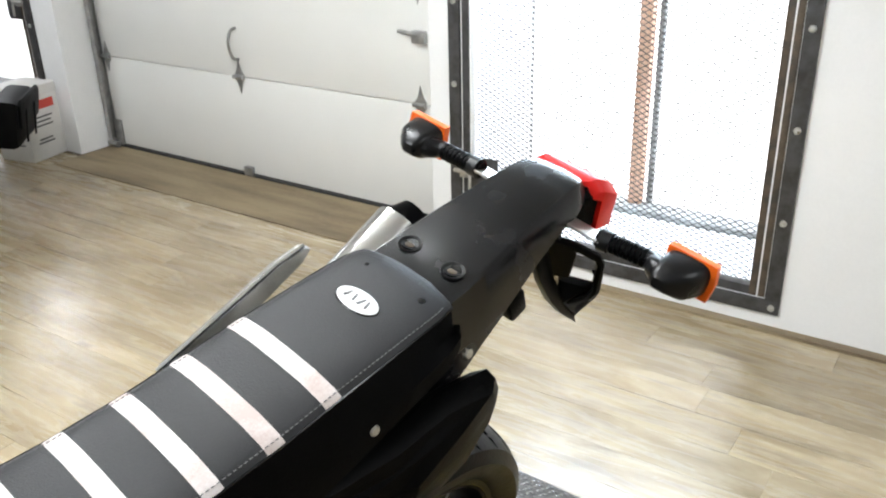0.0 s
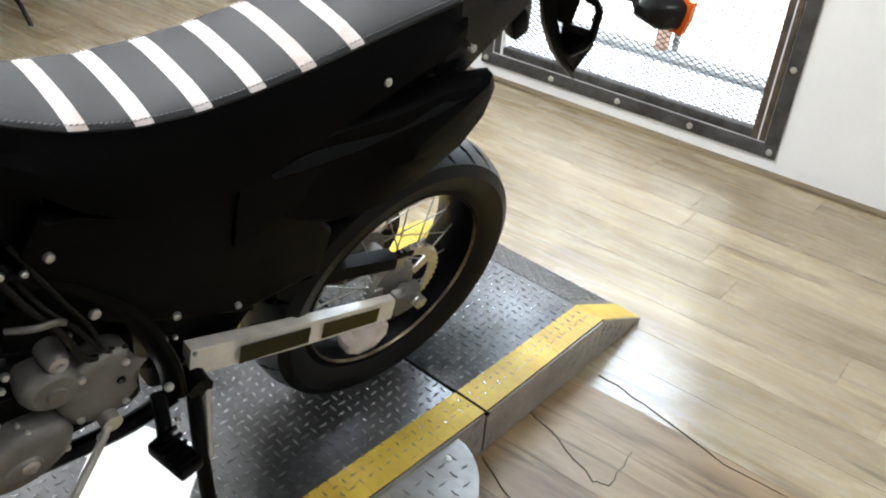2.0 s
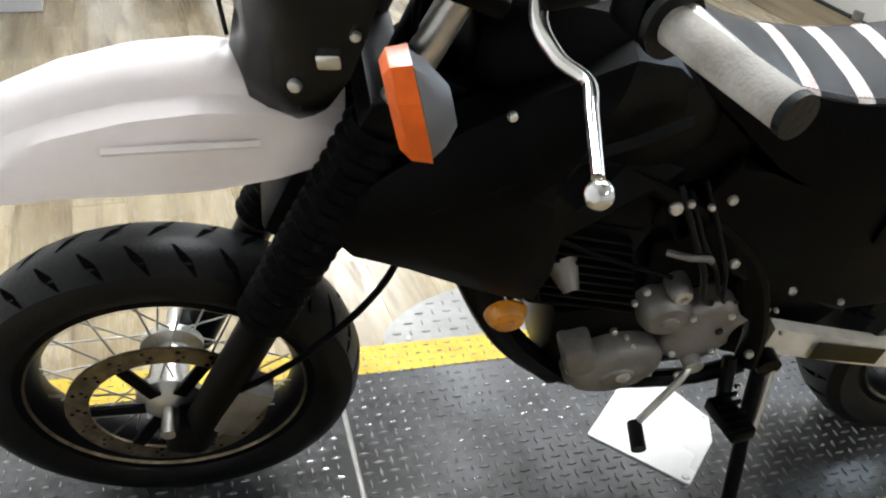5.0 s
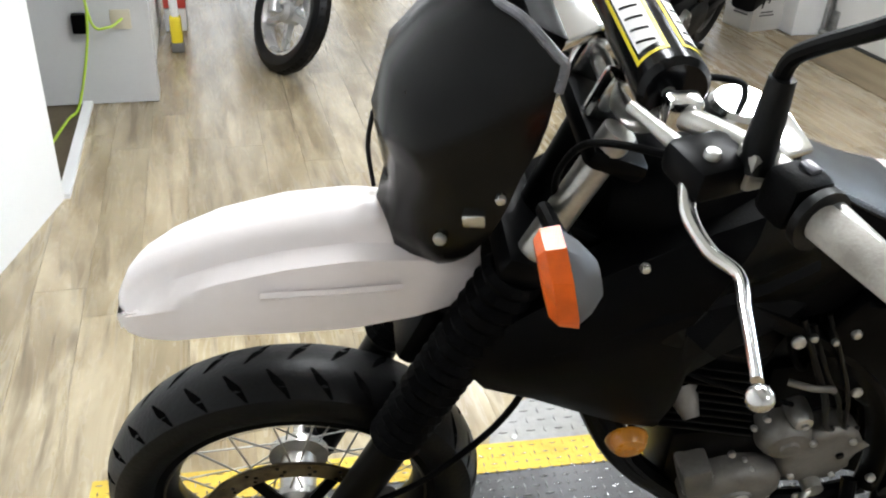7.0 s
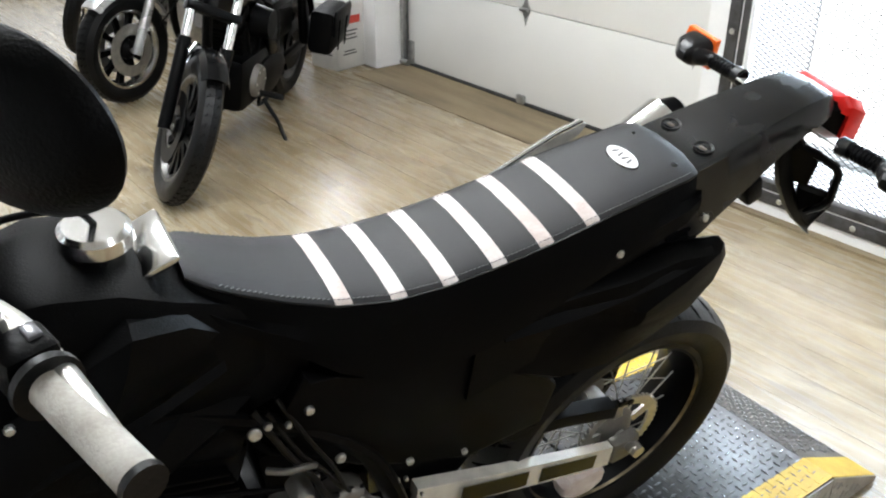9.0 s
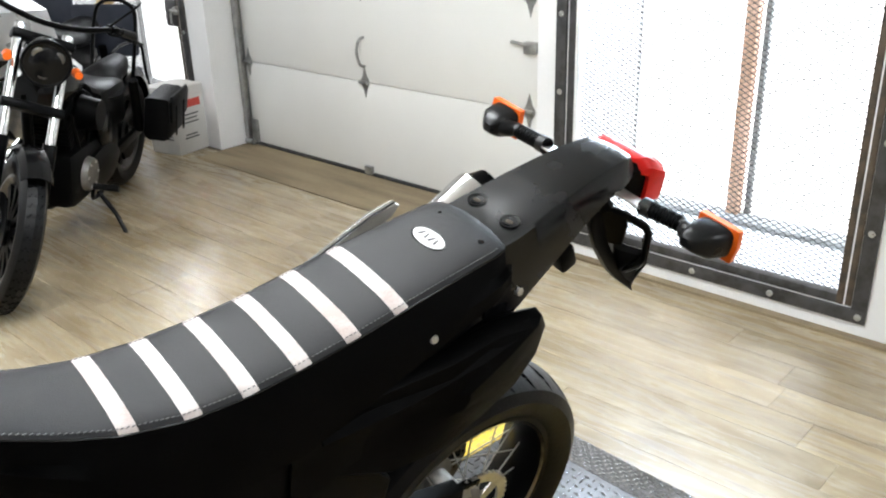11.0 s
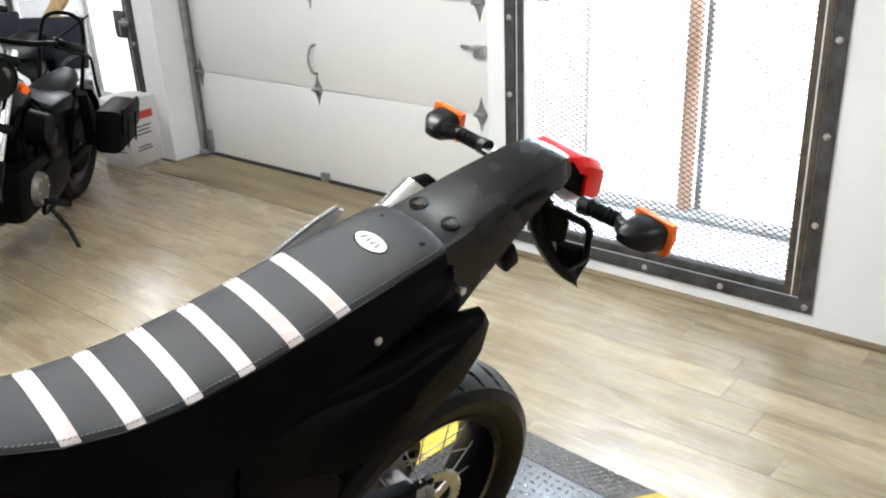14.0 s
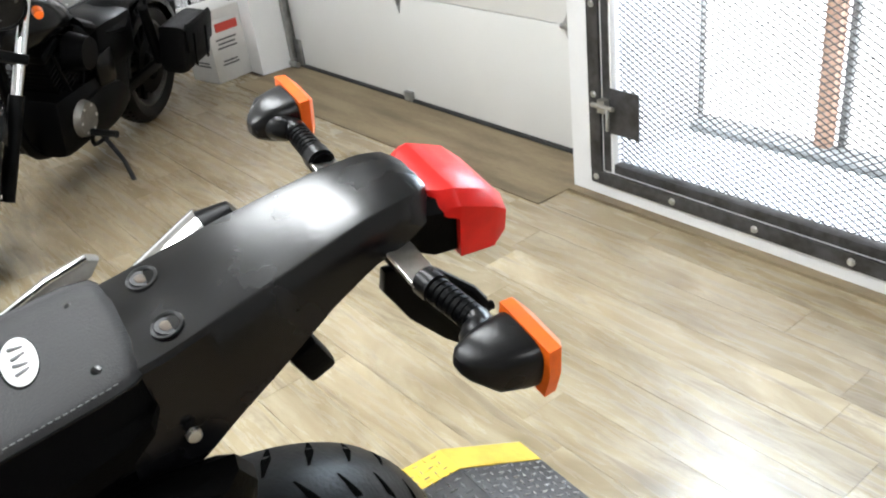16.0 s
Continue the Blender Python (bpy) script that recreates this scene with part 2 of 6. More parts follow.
# ---- mesh tools ----
def part(name, bm, material, parent=None, label="", smooth=35, kind=""):
    me = bpy.data.meshes.new(name)
    bmesh.ops.recalc_face_normals(bm, faces=bm.faces)
    for f in bm.faces:
        f.smooth = smooth > 0
    bm.to_mesh(me)
    bm.free()
    if smooth:
        me.set_sharp_from_angle(angle=radians(smooth))
    for mm in (material if isinstance(material, (list, tuple)) else (material,)):
        me.materials.append(mm)
    ob = new(name, me)
    if parent is not None:
        ob.parent = parent
    if label:
        tagged(ob, label)
    if kind:
        tagged(ob, kind=kind)
    return ob


def thing(name, m, label, category, group="", kind=""):
    ob = new(name)
    ob.empty_display_size = 0.1
    ob.matrix_world = m
    return tagged(ob, label, category, group, kind)


def V(*a):
    return Vector(a)


def cyl(bm, p0, p1, r0, r1=None, n=16, cap=True):
    p0, p1 = Vector(p0), Vector(p1)
    r1 = r0 if r1 is None else r1
    d = (p1 - p0).normalized()
    a = d.orthogonal().normalized()
    b = d.cross(a)
    rings = []
    for p, r in ((p0, r0), (p1, r1)):
        rings.append([bm.verts.new(p + (a * math.cos(t) + b * math.sin(t)) * r) for t in (2 * math.pi * i / n for i in range(n))])
    for i in range(n):
        bm.faces.new((rings[0][i], rings[0][(i + 1) % n], rings[1][(i + 1) % n], rings[1][i]))
    if cap:
        bm.faces.new(rings[0][::-1])
        bm.faces.new(rings[1])
    return bm


def box(bm, c, s, rot=(0, 0, 0), bev=0.0):
    m = pose(*c, *rot) @ Matrix.Diagonal((*s, 1))
    r = bmesh.ops.create_cube(bm, size=1.0, matrix=m)
    if bev:
        es = list({e for v in r["verts"] for e in v.link_edges})
        bmesh.ops.bevel(bm, geom=es, offset=bev, segments=2, affect="EDGES", profile=0.5)
    return bm


def smooth_line(pts, k=6):
    pts = [Vector(p) for p in pts]
    out = []
    for i in range(len(pts) - 1):
        p0, p1, p2, p3 = pts[max(i - 1, 0)], pts[i], pts[i + 1], pts[min(i + 2, len(pts) - 1)]
        for j in range(k):
            t = j / k
            out.append(0.5 * ((2 * p1) + (p2 - p0) * t + (2 * p0 - 5 * p1 + 4 * p2 - p3) * t * t + (3 * p1 - p0 - 3 * p2 + p3) * t ** 3))
    return out + [pts[-1]]


def tube(bm, pts, r, n=10, k=0, flat=1.0):
    """A round bar along pts; r a number or one a point."""
    pts = smooth_line(pts, k) if k else [Vector(p) for p in pts]
    rs = r if isinstance(r, (list, tuple)) else None
    a, rings = None, []
    for i, p in enumerate(pts):
        d = (pts[min(i + 1, len(pts) - 1)] - pts[max(i - 1, 0)]).normalized()
        a = d.orthogonal().normalized() if a is None else (a - d * a.dot(d)).normalized()
        b = d.cross(a)
        rad = (rs[0] + (rs[-1] - rs[0]) * i / (len(pts) - 1)) if rs else r
        rings.append([bm.verts.new(p + (a * math.cos(t) + b * math.sin(t) * flat) * rad) for t in (2 * math.pi * j / n for j in range(n))])
    for x, y in zip(rings, rings[1:]):
        for j in range(n):
            bm.faces.new((x[j], x[(j + 1) % n], y[(j + 1) % n], y[j]))
    bm.faces.new(rings[0][::-1])
    bm.faces.new(rings[-1])
    return bm


def lathe(bm, prof, c=(0, 0, 0), n=48, closed=True):
    """prof: (radius, y) turned round the y axis through c."""
    c = Vector(c)
    rings = []
    for i in range(n):
        t = 2 * math.pi * i / n
        rings.append([bm.verts.new(c + V(math.cos(t) * r, y, math.sin(t) * r)) for r, y in prof])
    m = len(prof)
    for i in range(n):
        x, y = rings[i], rings[(i + 1) % n]
        for j in range(m if closed else m - 1):
            bm.faces.new((x[j], x[(j + 1) % m], y[(j + 1) % m], y[j]))
    return bm


def loft(bm, rings, closed=True, cap=True):
    vs = [[bm.verts.new(p) for p in ring] for ring in rings]
    m = len(vs[0])
    for x, y in zip(vs, vs[1:]):
        for j in range(m if closed else m - 1):
            bm.faces.new((x[j], x[(j + 1) % m], y[(j + 1) % m], y[j]))
    if cap and closed:
        bm.faces.new(vs[0][::-1])
        bm.faces.new(vs[-1])
    return bm


def prism(bm, poly, y0, y1, bev=0.0, seg=2):
    """An (x, z) outline from y0 to y1 with rounded rims."""
    a = [bm.verts.new((x, y0, z)) for x, z in poly]
    b = [bm.verts.new((x, y1, z)) for x, z in poly]
    f = [bm.faces.new(a), bm.faces.new(b[::-1])]
    n = len(poly)
    for i in range(n):
        bm.faces.new((a[i], b[i], b[(i + 1) % n], a[(i + 1) % n]))
    if bev:
        es = list({e for g in f for e in g.edges})
        bmesh.ops.bevel(bm, geom=es, offset=bev, segments=seg, affect="EDGES", profile=0.5)
    return bm


def plate(bm, poly, z0, z1, bev=0.0):
    """An (x, y) outline from z0 to z1."""
    a = [bm.verts.new((x, y, z0)) for x, y in poly]
    b = [bm.verts.new((x, y, z1)) for x, y in poly]
    bm.faces.new(a[::-1])
    top = bm.faces.new(b)
    n = len(poly)
    for i in range(n):
        bm.faces.new((a[i], a[(i + 1) % n], b[(i + 1) % n], b[i]))
    if bev:
        bmesh.ops.bevel(bm, geom=list(top.edges), offset=bev, segments=2, affect="EDGES", profile=0.5)
    return bm


def B():
    return bmesh.new()


def dome(bm, c, d, r, h, n=12):
    """A round bolt head at c that looks along d."""
    d = Vector(d).normalized()
    a = d.orthogonal().normalized()
    b = d.cross(a)
    rings = [[Vector(c) + (a * math.cos(t) + b * math.sin(t)) * (r * k) + d * (h * e) for t in (2 * math.pi * i / n for i in range(n))]
             for k, e in ((1, -0.3), (1, 0.45), (0.8, 0.85), (0.4, 1.0))]
    return loft(bm, rings)


def interp(x, table):
    xs = [r[0] for r in table]
    return [float(np.interp(x, xs, [r[i] for r in table])) for i in range(1, len(table[0]))]


# ---- room ----
def slab(name, x0, x1, y0, y1, z0, z1, material, label="", category="", kind="structure", parent=None, bev=0.0):
    ob = part(name, box(B(), ((x0 + x1) / 2, (y0 + y1) / 2, (z0 + z1) / 2), (x1 - x0, y1 - y0, z1 - z0), bev=bev), material, parent, smooth=0)
    return tagged(ob, label, category, kind=kind)


GATE_Y, DOOR_Y = 2.115, 2.35
X0, X1, Y0, TOP = -9.9, 3.2, -2.02, 2.8


def bored_wall(name, holes, x0, x1, y0, y1, label):
    """A wall along x with openings (x0, x1, z0, z1), built of butted blocks in one mesh."""
    bm, x = B(), x0
    for a, b, lo, hi in holes:
        box(bm, ((x + a) / 2, (y0 + y1) / 2, TOP / 2), (a - x, y1 - y0, TOP))
        if lo > 0:
            box(bm, ((a + b) / 2, (y0 + y1) / 2, lo / 2), (b - a, y1 - y0, lo))
        box(bm, ((a + b) / 2, (y0 + y1) / 2, (hi + TOP) / 2), (b - a, y1 - y0, TOP - hi))
        x = b
    box(bm, ((x + x1) / 2, (y0 + y1) / 2, TOP / 2), (x1 - x, y1 - y0, TOP))
    return tagged(part(name, bm, M_WALL, smooth=0), label, "wall", kind="structure")


bored_wall("wall_north_gate", [(-2.385, -1.195, 0.135, 2.15)], -2.584, X1, GATE_Y, 2.62, "white painted wall with the barred gate opening")
bored_wall("wall_north_entrance", [(-6.92, -5.44, 0.135, 2.15)], X0, -5.25, GATE_Y, 2.62, "white painted wall beside the entrance gate")
slab("wall_pillar", -5.25, -5.13, GATE_Y, 2.62, 0, TOP, M_WALL, "white painted pillar beside the garage door", "wall")
slab("wall_over_garage_door", -5.13, -2.584, DOOR_Y + 0.07, 2.62, 0, TOP, M_WALL, "white wall behind the garage door", "wall")
slab("wall_east", X1, X1 + 0.15, Y0 - 0.5, 2.62, 0, TOP, M_WALL, "plain white side wall", "wall")
slab("wall_west_low", X0 - 0.15, X0, -2.2, 2.62, 0, 0.35, M_WALL, "low white wall under the shop window", "wall")
tagged(part("wall_south", plate(B(), [(-3.50, -2.15), (-2.25, -2.48), (X1, -2.48), (X1, -2.33), (-2.25, -2.33), (-3.50, -2.0)], 0, TOP), M_WALL, smooth=0), "white painted partition wall", "wall", kind="structure")
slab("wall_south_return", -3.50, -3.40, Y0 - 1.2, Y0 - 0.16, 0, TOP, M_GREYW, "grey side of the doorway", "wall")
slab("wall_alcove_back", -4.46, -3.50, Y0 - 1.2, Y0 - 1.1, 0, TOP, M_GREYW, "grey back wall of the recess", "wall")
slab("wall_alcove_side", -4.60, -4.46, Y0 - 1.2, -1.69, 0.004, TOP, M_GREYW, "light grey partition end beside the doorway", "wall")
slab("wall_southwest", X0, -4.60, -1.85, -1.72, 0, TOP, M_WALL, "white partition wall", "wall")
slab("ceiling", X0 - 0.2, X1 + 0.2, Y0 - 1.4, 2.62, TOP, TOP + 0.1, M_CEIL, "plain white ceiling", "ceiling")
slab("backdrop", -8.5, 0.5, 2.85, 2.87, -0.3, 2.9, M_SKY, "white daylight glare outside the openings", "backdrop")
slab("backdrop", X0 - 0.9, X0 - 0.88, -3, 3, -0.3, 3, M_SKYW, "white daylight glare outside the shop window", "backdrop")
slab("threshold_trim", -4.46, -3.50, -2.02, -1.98, 0, 0.02, M_WALL, "white threshold strip of the doorway", "trim")
tagged(part("skirting", box(B(), (0.3, GATE_Y - 0.02, 0.006), (5.76, 0.04, 0.012)), M_PLY, smooth=0), "brown wooden strip along the wall foot", "trim", kind="structure")

# outer windows behind the gates
for wx0, wx1, mull in ((-2.66, -0.9, (-2.48, -1.875, -1.22)), (-7.2, -5.33, (-7.0, -6.2))):
    win = thing("window_outer", pose(0, 0, 0), "outer window frame in glaring daylight behind the gate", "window", kind="structure")
    part("window_sill", box(B(), ((wx0 + wx1) / 2, 2.63, 0.145), (wx1 - wx0 - 0.02, 0.12, 0.03), bev=0.004), M_SILL, win)
    for mx in mull:
        part("mullion", box(B(), (mx, 2.66, 1.3), (0.055, 0.05, 2.3), bev=0.004), M_ORWOOD if mx in (-1.875, -6.2) else M_WALL, win, "wooden window mullion")
        part("window_frame", box(B(), (mx + 0.055, 2.685, 1.3), (0.025, 0.03, 2.3), bev=0.003), M_SILL, win)

# plank floor
floor = slab("floor", X0, X1, Y0 - 1.2, 2.62, -0.08, -0.004, M_SUB, "worn tan wood plank floor with a soft sheen", "floor")


def plank_mesh(length, w):
    bm = box(B(), (0, 0, -0.002), (length - 0.0008, w - 0.0007, 0.004))
    me = bpy.data.meshes.new("plank")
    bm.to_mesh(me)
    bm.free()
    me.materials.append(M_PLANK)
    return me


PW, PL = 0.152, 1.22
PLANK = plank_mesh(PL, PW)
rng = random.Random(4)

# plywood patch before the garage door
tagged(part("plywood_strip", box(B(), (-3.85, 2.135, 0.002), (2.52, 0.43, 0.004)), M_PLY, smooth=0), "worn brown plywood strip before the garage door", "floor",
       kind="structure")

# ---- garage door ----
door = thing("garage_door", pose(0, 0, 0), "off-white sectional garage door with steel hinges", "garage door", kind="structure")
DX0, DX1 = -5.085, -2.60
for i, (lo, hi) in enumerate(((0.02, 0.548), (0.552, 1.078), (1.082, 1.608), (1.612, 2.14))):
    bm = B()
    box(bm, ((DX0 + DX1) / 2, DOOR_Y + 0.022, (lo + hi) / 2), (DX1 - DX0, 0.044, hi - lo), bev=0.004)
    part("door_panel", bm, M_DOOR, door)
part("bottom_seal", box(B(), ((DX0 + DX1) / 2, DOOR_Y + 0.012, 0.009), (DX1 - DX0, 0.05, 0.018), bev=0.005), M_RUBBERSEAL, door, "black rubber bottom seal")
bm = B()
box(bm, (-5.108, DOOR_Y - 0.02, 1.1), (0.022, 0.05, 2.1), bev=0.003)
box(bm, (-5.095, DOOR_Y - 0.045, 1.1), (0.03, 0.006, 2.1))
part("track", bm, M_GALV, door, "galvanised steel roller track")
part("bottom_bracket", box(B(), (-5.055, DOOR_Y - 0.006, 0.09), (0.07, 0.012, 0.16), bev=0.003), M_GALV, door)
part("bottom_roller", cyl(B(), (-5.10, DOOR_Y - 0.05, 0.03), (-5.02, DOOR_Y - 0.05, 0.03), 0.018, n=14), M_GALV, door)
part("bottom_bracket", box(B(), (-3.955, DOOR_Y - 0.012, 0.035), (0.06, 0.024, 0.05), bev=0.003), M_GALV, door)
for hx in (-5.05, -3.955, -2.80):
    for hz in (0.55, 1.08):
        bm = B()
        w, h = 0.032, 0.088
        prism(bm, [(hx, hz - h), (hx + w * 0.5, hz - 0.035), (hx + w, hz - 0.012), (hx + w, hz + 0.012), (hx + w * 0.5, hz + 0.035),
                   (hx, hz + h), (hx - w * 0.5, hz + 0.035), (hx - w, hz + 0.012), (hx - w, hz - 0.012), (hx - w * 0.5, hz - 0.035)],
              DOOR_Y - 0.005, DOOR_Y - 0.0005)
        cyl(bm, (hx - 0.034, DOOR_Y - 0.014, hz), (hx + 0.034, DOOR_Y - 0.014, hz), 0.011, n=10)
        for s in (-1, 1):
            dome(bm, (hx, DOOR_Y - 0.005, hz + s * 0.055), (0, -1, 0), 0.006, 0.004, 8)
        part("hinge", bm, M_GALV, door, "diamond-shaped steel hinge")
part("pull_handle", tube(B(), [(-3.95, DOOR_Y, 0.80), (-3.955, DOOR_Y - 0.035, 0.785), (-3.965, DOOR_Y - 0.045, 0.72), (-3.955, DOOR_Y - 0.035, 0.655), (-3.95, DOOR_Y, 0.64)], 0.008, k=5),
     M_GALV, door, "bent steel pull handle")
bm = box(B(), (-2.79, DOOR_Y - 0.012, 0.855), (0.07, 0.03, 0.055), bev=0.004)
cyl(bm, (-2.9, DOOR_Y - 0.02, 0.875), (-2.78, DOOR_Y - 0.02, 0.865), 0.008)
part("side_latch", bm, M_GALV, door, "steel slide latch")


# ---- mesh gates ----
def mesh_gate(gx0, gx1, z0, z1, latches, mirrored=False):
    g = thing("mesh_gate", pose(0, 0, 0), "dark steel security gate with expanded metal mesh", "gate", kind="structure")
    f, y = 0.052, GATE_Y
    zm = (z0 + z1) / 2
    for nm, c, s in (("frame_bottom", ((gx0 + gx1) / 2, y - 0.006, z0 + f / 2), (gx1 - gx0, 0.012, f)),
                     ("frame_top", ((gx0 + gx1) / 2, y - 0.006, z1 - f / 2), (gx1 - gx0, 0.012, f)),
                     ("frame_side", (gx0 + f / 2, y - 0.007, zm), (f, 0.014, z1 - z0 - 2 * f)),
                     ("frame_side", (gx1 - f / 2, y - 0.007, zm), (f, 0.014, z1 - z0 - 2 * f))):
        part(nm, box(B(), c, s, bev=0.002), M_STEEL, g)
    ix0, ix1, iz0, iz1 = gx0 + f + 0.004, gx1 - f - 0.004, z0 + f + 0.004, z1 - f - 0.004
    for nm, c, s, m in (("leaf_bar", (ix0 + 0.018, y + 0.02, zm), (0.034, 0.045, iz1 - iz0), M_STEEL),
                        ("leaf_bar", (ix1 - 0.012, y + 0.02, zm), (0.024, 0.045, iz1 - iz0), M_RUST),
                        ("hinge_strip", (ix1 - 0.043, y + 0.012, zm), (0.026, 0.03, iz1 - iz0), M_RUST),
                        ("leaf_bar", ((ix0 + ix1) / 2, y + 0.02, iz0 + 0.017), (ix1 - ix0 - 0.1, 0.045, 0.034), M_STEEL),
                        ("leaf_bar", ((ix0 + ix1) / 2, y + 0.02, iz1 - 0.017), (ix1 - ix0 - 0.1, 0.045, 0.034), M_STEEL)):
        part(nm, box(B(), c, s, bev=0.002), m, g)
    # expanded mesh: slanted strands between bond points
    bm, dx, dz = B(), 0.0375, 0.0215
    mx0, mx1, mz0, mz1 = ix0 + 0.036, ix1 - 0.058, iz0 + 0.034, iz1 - 0.034
    ym, hw, dp = y + 0.035, 0.0018, 0.0034
    nx, nz = int((mx1 - mx0) / dx), int((mz1 - mz0) / dz * 2)
    for j in range(nz):
        for i in range(nx):
            for s in (0, 1):
                xa = mx0 + (i + 0.5 * (j % 2)) * dx + s * dx / 2
                xb = xa + dx / 2
                if xb > mx1 + 0.01:
                    continue
                lo, hi = mz0 + j * dz / 2, mz0 + (j + 1) * dz / 2
                za, zb = (lo, hi) if s == 0 else (hi, lo)
                vs = [bm.verts.new((px, ym + o, pz + h)) for px, pz in ((xa, za), (xb, zb)) for o, h in ((-dp, -hw), (dp, -hw * 0.3), (-dp * 0.4, hw))]
                for k in range(3):
                    bm.faces.new((vs[k], vs[(k + 1) % 3], vs[3 + (k + 1) % 3], vs[3 + k]))
    part("expanded_mesh", bm, M_MESH, g, "dark expanded steel mesh", smooth=0, kind="stuff")
    bolts = [(gx0 + 0.026, z0 + 0.026 + 0.325 * i) for i in range(7)] + [(gx1 - 0.026, z0 + 0.026 + 0.325 * i) for i in range(7)]
    bolts += [(gx1 - 0.026 - 0.325 * i, z0 + 0.026) for i in range(1, 4)]
    for bx, bz in bolts:
        part("bolt", dome(B(), (bx, y - 0.013, bz), (0, -1, 0), 0.0125, 0.008, 12), M_BOLT, g)
    lx = gx1 if mirrored else gx0
    sg = -1 if mirrored else 1
    for lz in latches:
        lp = part("lock_plate", box(B(), (lx + sg * 0.16, y - 0.004, lz), (0.13, 0.006, 0.17), bev=0.001), M_STEEL, g, "dark steel lock plate")
        bm = B()
        cyl(bm, (lx + sg * 0.03, y - 0.03, lz + 0.02), (lx + sg * 0.13, y - 0.03, lz + 0.02), 0.009, n=10)
        box(bm, (lx + sg * 0.075, y - 0.02, lz + 0.02), (0.035, 0.03, 0.05), bev=0.003)
        tube(bm, [(lx + sg * 0.1, y - 0.03, lz + 0.02), (lx + sg * 0.112, y - 0.04, lz), (lx + sg * 0.112, y - 0.042, lz - 0.06)], 0.007)
        part("slide_bolt", bm, M_ALU, lp, "worn steel slide bolt")
    return g


mesh_gate(-2.482, -1.105, 0.062, 2.2, (0.36, 1.22))
mesh_gate(-7.02, -5.34, 0.062, 2.2, (0.85,), True)

# ---- lift ----
lift = thing("lift_table", pose(-1.42, 0, 0, 0, 0, -4), "low motorcycle lift with dark diamond plate deck and yellow edges", "lift")
HW, ZT, CREASE, RAMP_END, FRONT = 0.345, 0.122, 0.70, 0.925, -1.78
J1, J2 = 0.215, -1.045


def lugs(bm, inside, x0, x1, y0, y1, zf, pitch=0.0245, rise=0.0034):
    """Raised lozenges of chequer plate, turned this way and that."""
    ny, nx = int((y1 - y0) / pitch), int((x1 - x0) / pitch)
    for j in range(ny + 1):
        for i in range(nx + 1):
            x, y = x0 + i * pitch, y0 + j * pitch
            if not inside(x, y):
                continue
            dx, dy = (0.0122, 0.0) if (i + j) % 2 else (0.0, 0.0122)
            wx, wy = (0.0, 0.003) if (i + j) % 2 else (0.003, 0.0)
            z = zf(y)
            e = [bm.verts.new(p) for p in ((x - dx, y - dy, z), (x + wx, y + wy, z), (x + dx, y + dy, z), (x - wx, y - wy, z))]
            h = [bm.verts.new(p) for p in ((x - dx * 0.6, y - dy * 0.6, zf(y - dy * 0.6) + rise * 0.94), (x + wx * 0.5, y + wy * 0.5, z + rise),
                                           (x + dx * 0.6, y + dy * 0.6, zf(y + dy * 0.6) + rise * 0.94), (x - wx * 0.5, y - wy * 0.5, z + rise))]
            for k in range(4):
                bm.faces.new((e[k], e[(k + 1) % 4], h[(k + 1) % 4], h[k]))
            bm.faces.new(h)
    return bm


def zramp(y):
    return ZT if y < CREASE else ZT + (0.014 - ZT) * (y - CREASE) / (RAMP_END - CREASE)


for nm, ya, yb in (("front_deck", FRONT, J2 - 0.004), ("deck", J2 + 0.004, J1 - 0.004), ("rear_deck", J1 + 0.004, CREASE)):
    dk = part(nm, box(B(), (0, (ya + yb) / 2, ZT - 0.034), (2 * HW, yb - ya, 0.068), bev=0.003), M_DIAM, lift)
    part("base_frame", box(B(), (0, (ya + yb) / 2, 0.028), (2 * HW - 0.05, yb - ya - 0.01, 0.052)), M_BLKMET, lift, smooth=0)
    part("tread", lugs(B(), lambda x, y: abs(x) < HW - 0.01, -HW + 0.015, HW - 0.015, ya + 0.015, yb - 0.012, lambda y: ZT), M_LUG, dk, smooth=0, kind="stuff")
    for s in (-1, 1):
        part("edge_stripe", box(B(), (s * (HW - 0.0435), (ya + yb) / 2, ZT + 0.0012), (0.087, yb - ya, 0.0022)), M_YSTRIPE, dk, "yellow painted edge stripe")
        bm = lugs(B(), lambda x, y: True, s * (HW - 0.075), s * (HW - 0.075), ya + 0.015, yb - 0.012, lambda y: ZT + 0.002, rise=0.0014)
        lugs(bm, lambda x, y: True, s * (HW - 0.044), s * (HW - 0.044), ya + 0.03, yb - 0.012, lambda y: ZT + 0.002, rise=0.0014)
        lugs(bm, lambda x, y: True, s * (HW - 0.013), s * (HW - 0.013), ya + 0.015, yb - 0.012, lambda y: ZT + 0.002, rise=0.0014)
        part("stripe_tread", bm, M_YSTRIPE, dk, smooth=0, kind="stuff")
        sk = B()
        box(sk, (s * (HW + 0.002), (ya + yb) / 2, (ZT - 0.001) / 2), (0.004, yb - ya, ZT - 0.007))
        for q in range(int((yb - ya) / 0.031)):
            for r in range(4):
                box(sk, (s * (HW + 0.004), ya + 0.02 + q * 0.031, ZT - 0.016 - 0.027 * r), (0.003, 0.02, 0.004), (40 if (q + r) % 2 else -40, 0, 0))
        part("side_skirt", sk, M_DIAML, dk, "bare diamond plate skirt", smooth=0)
rp = part("ramp", loft(B(), [[(x, CREASE, 0.003), (x, CREASE, ZT), (x, RAMP_END, 0.014), (x, RAMP_END, 0.003)] for x in (-HW, HW)]), M_DIAM, lift, smooth=0)
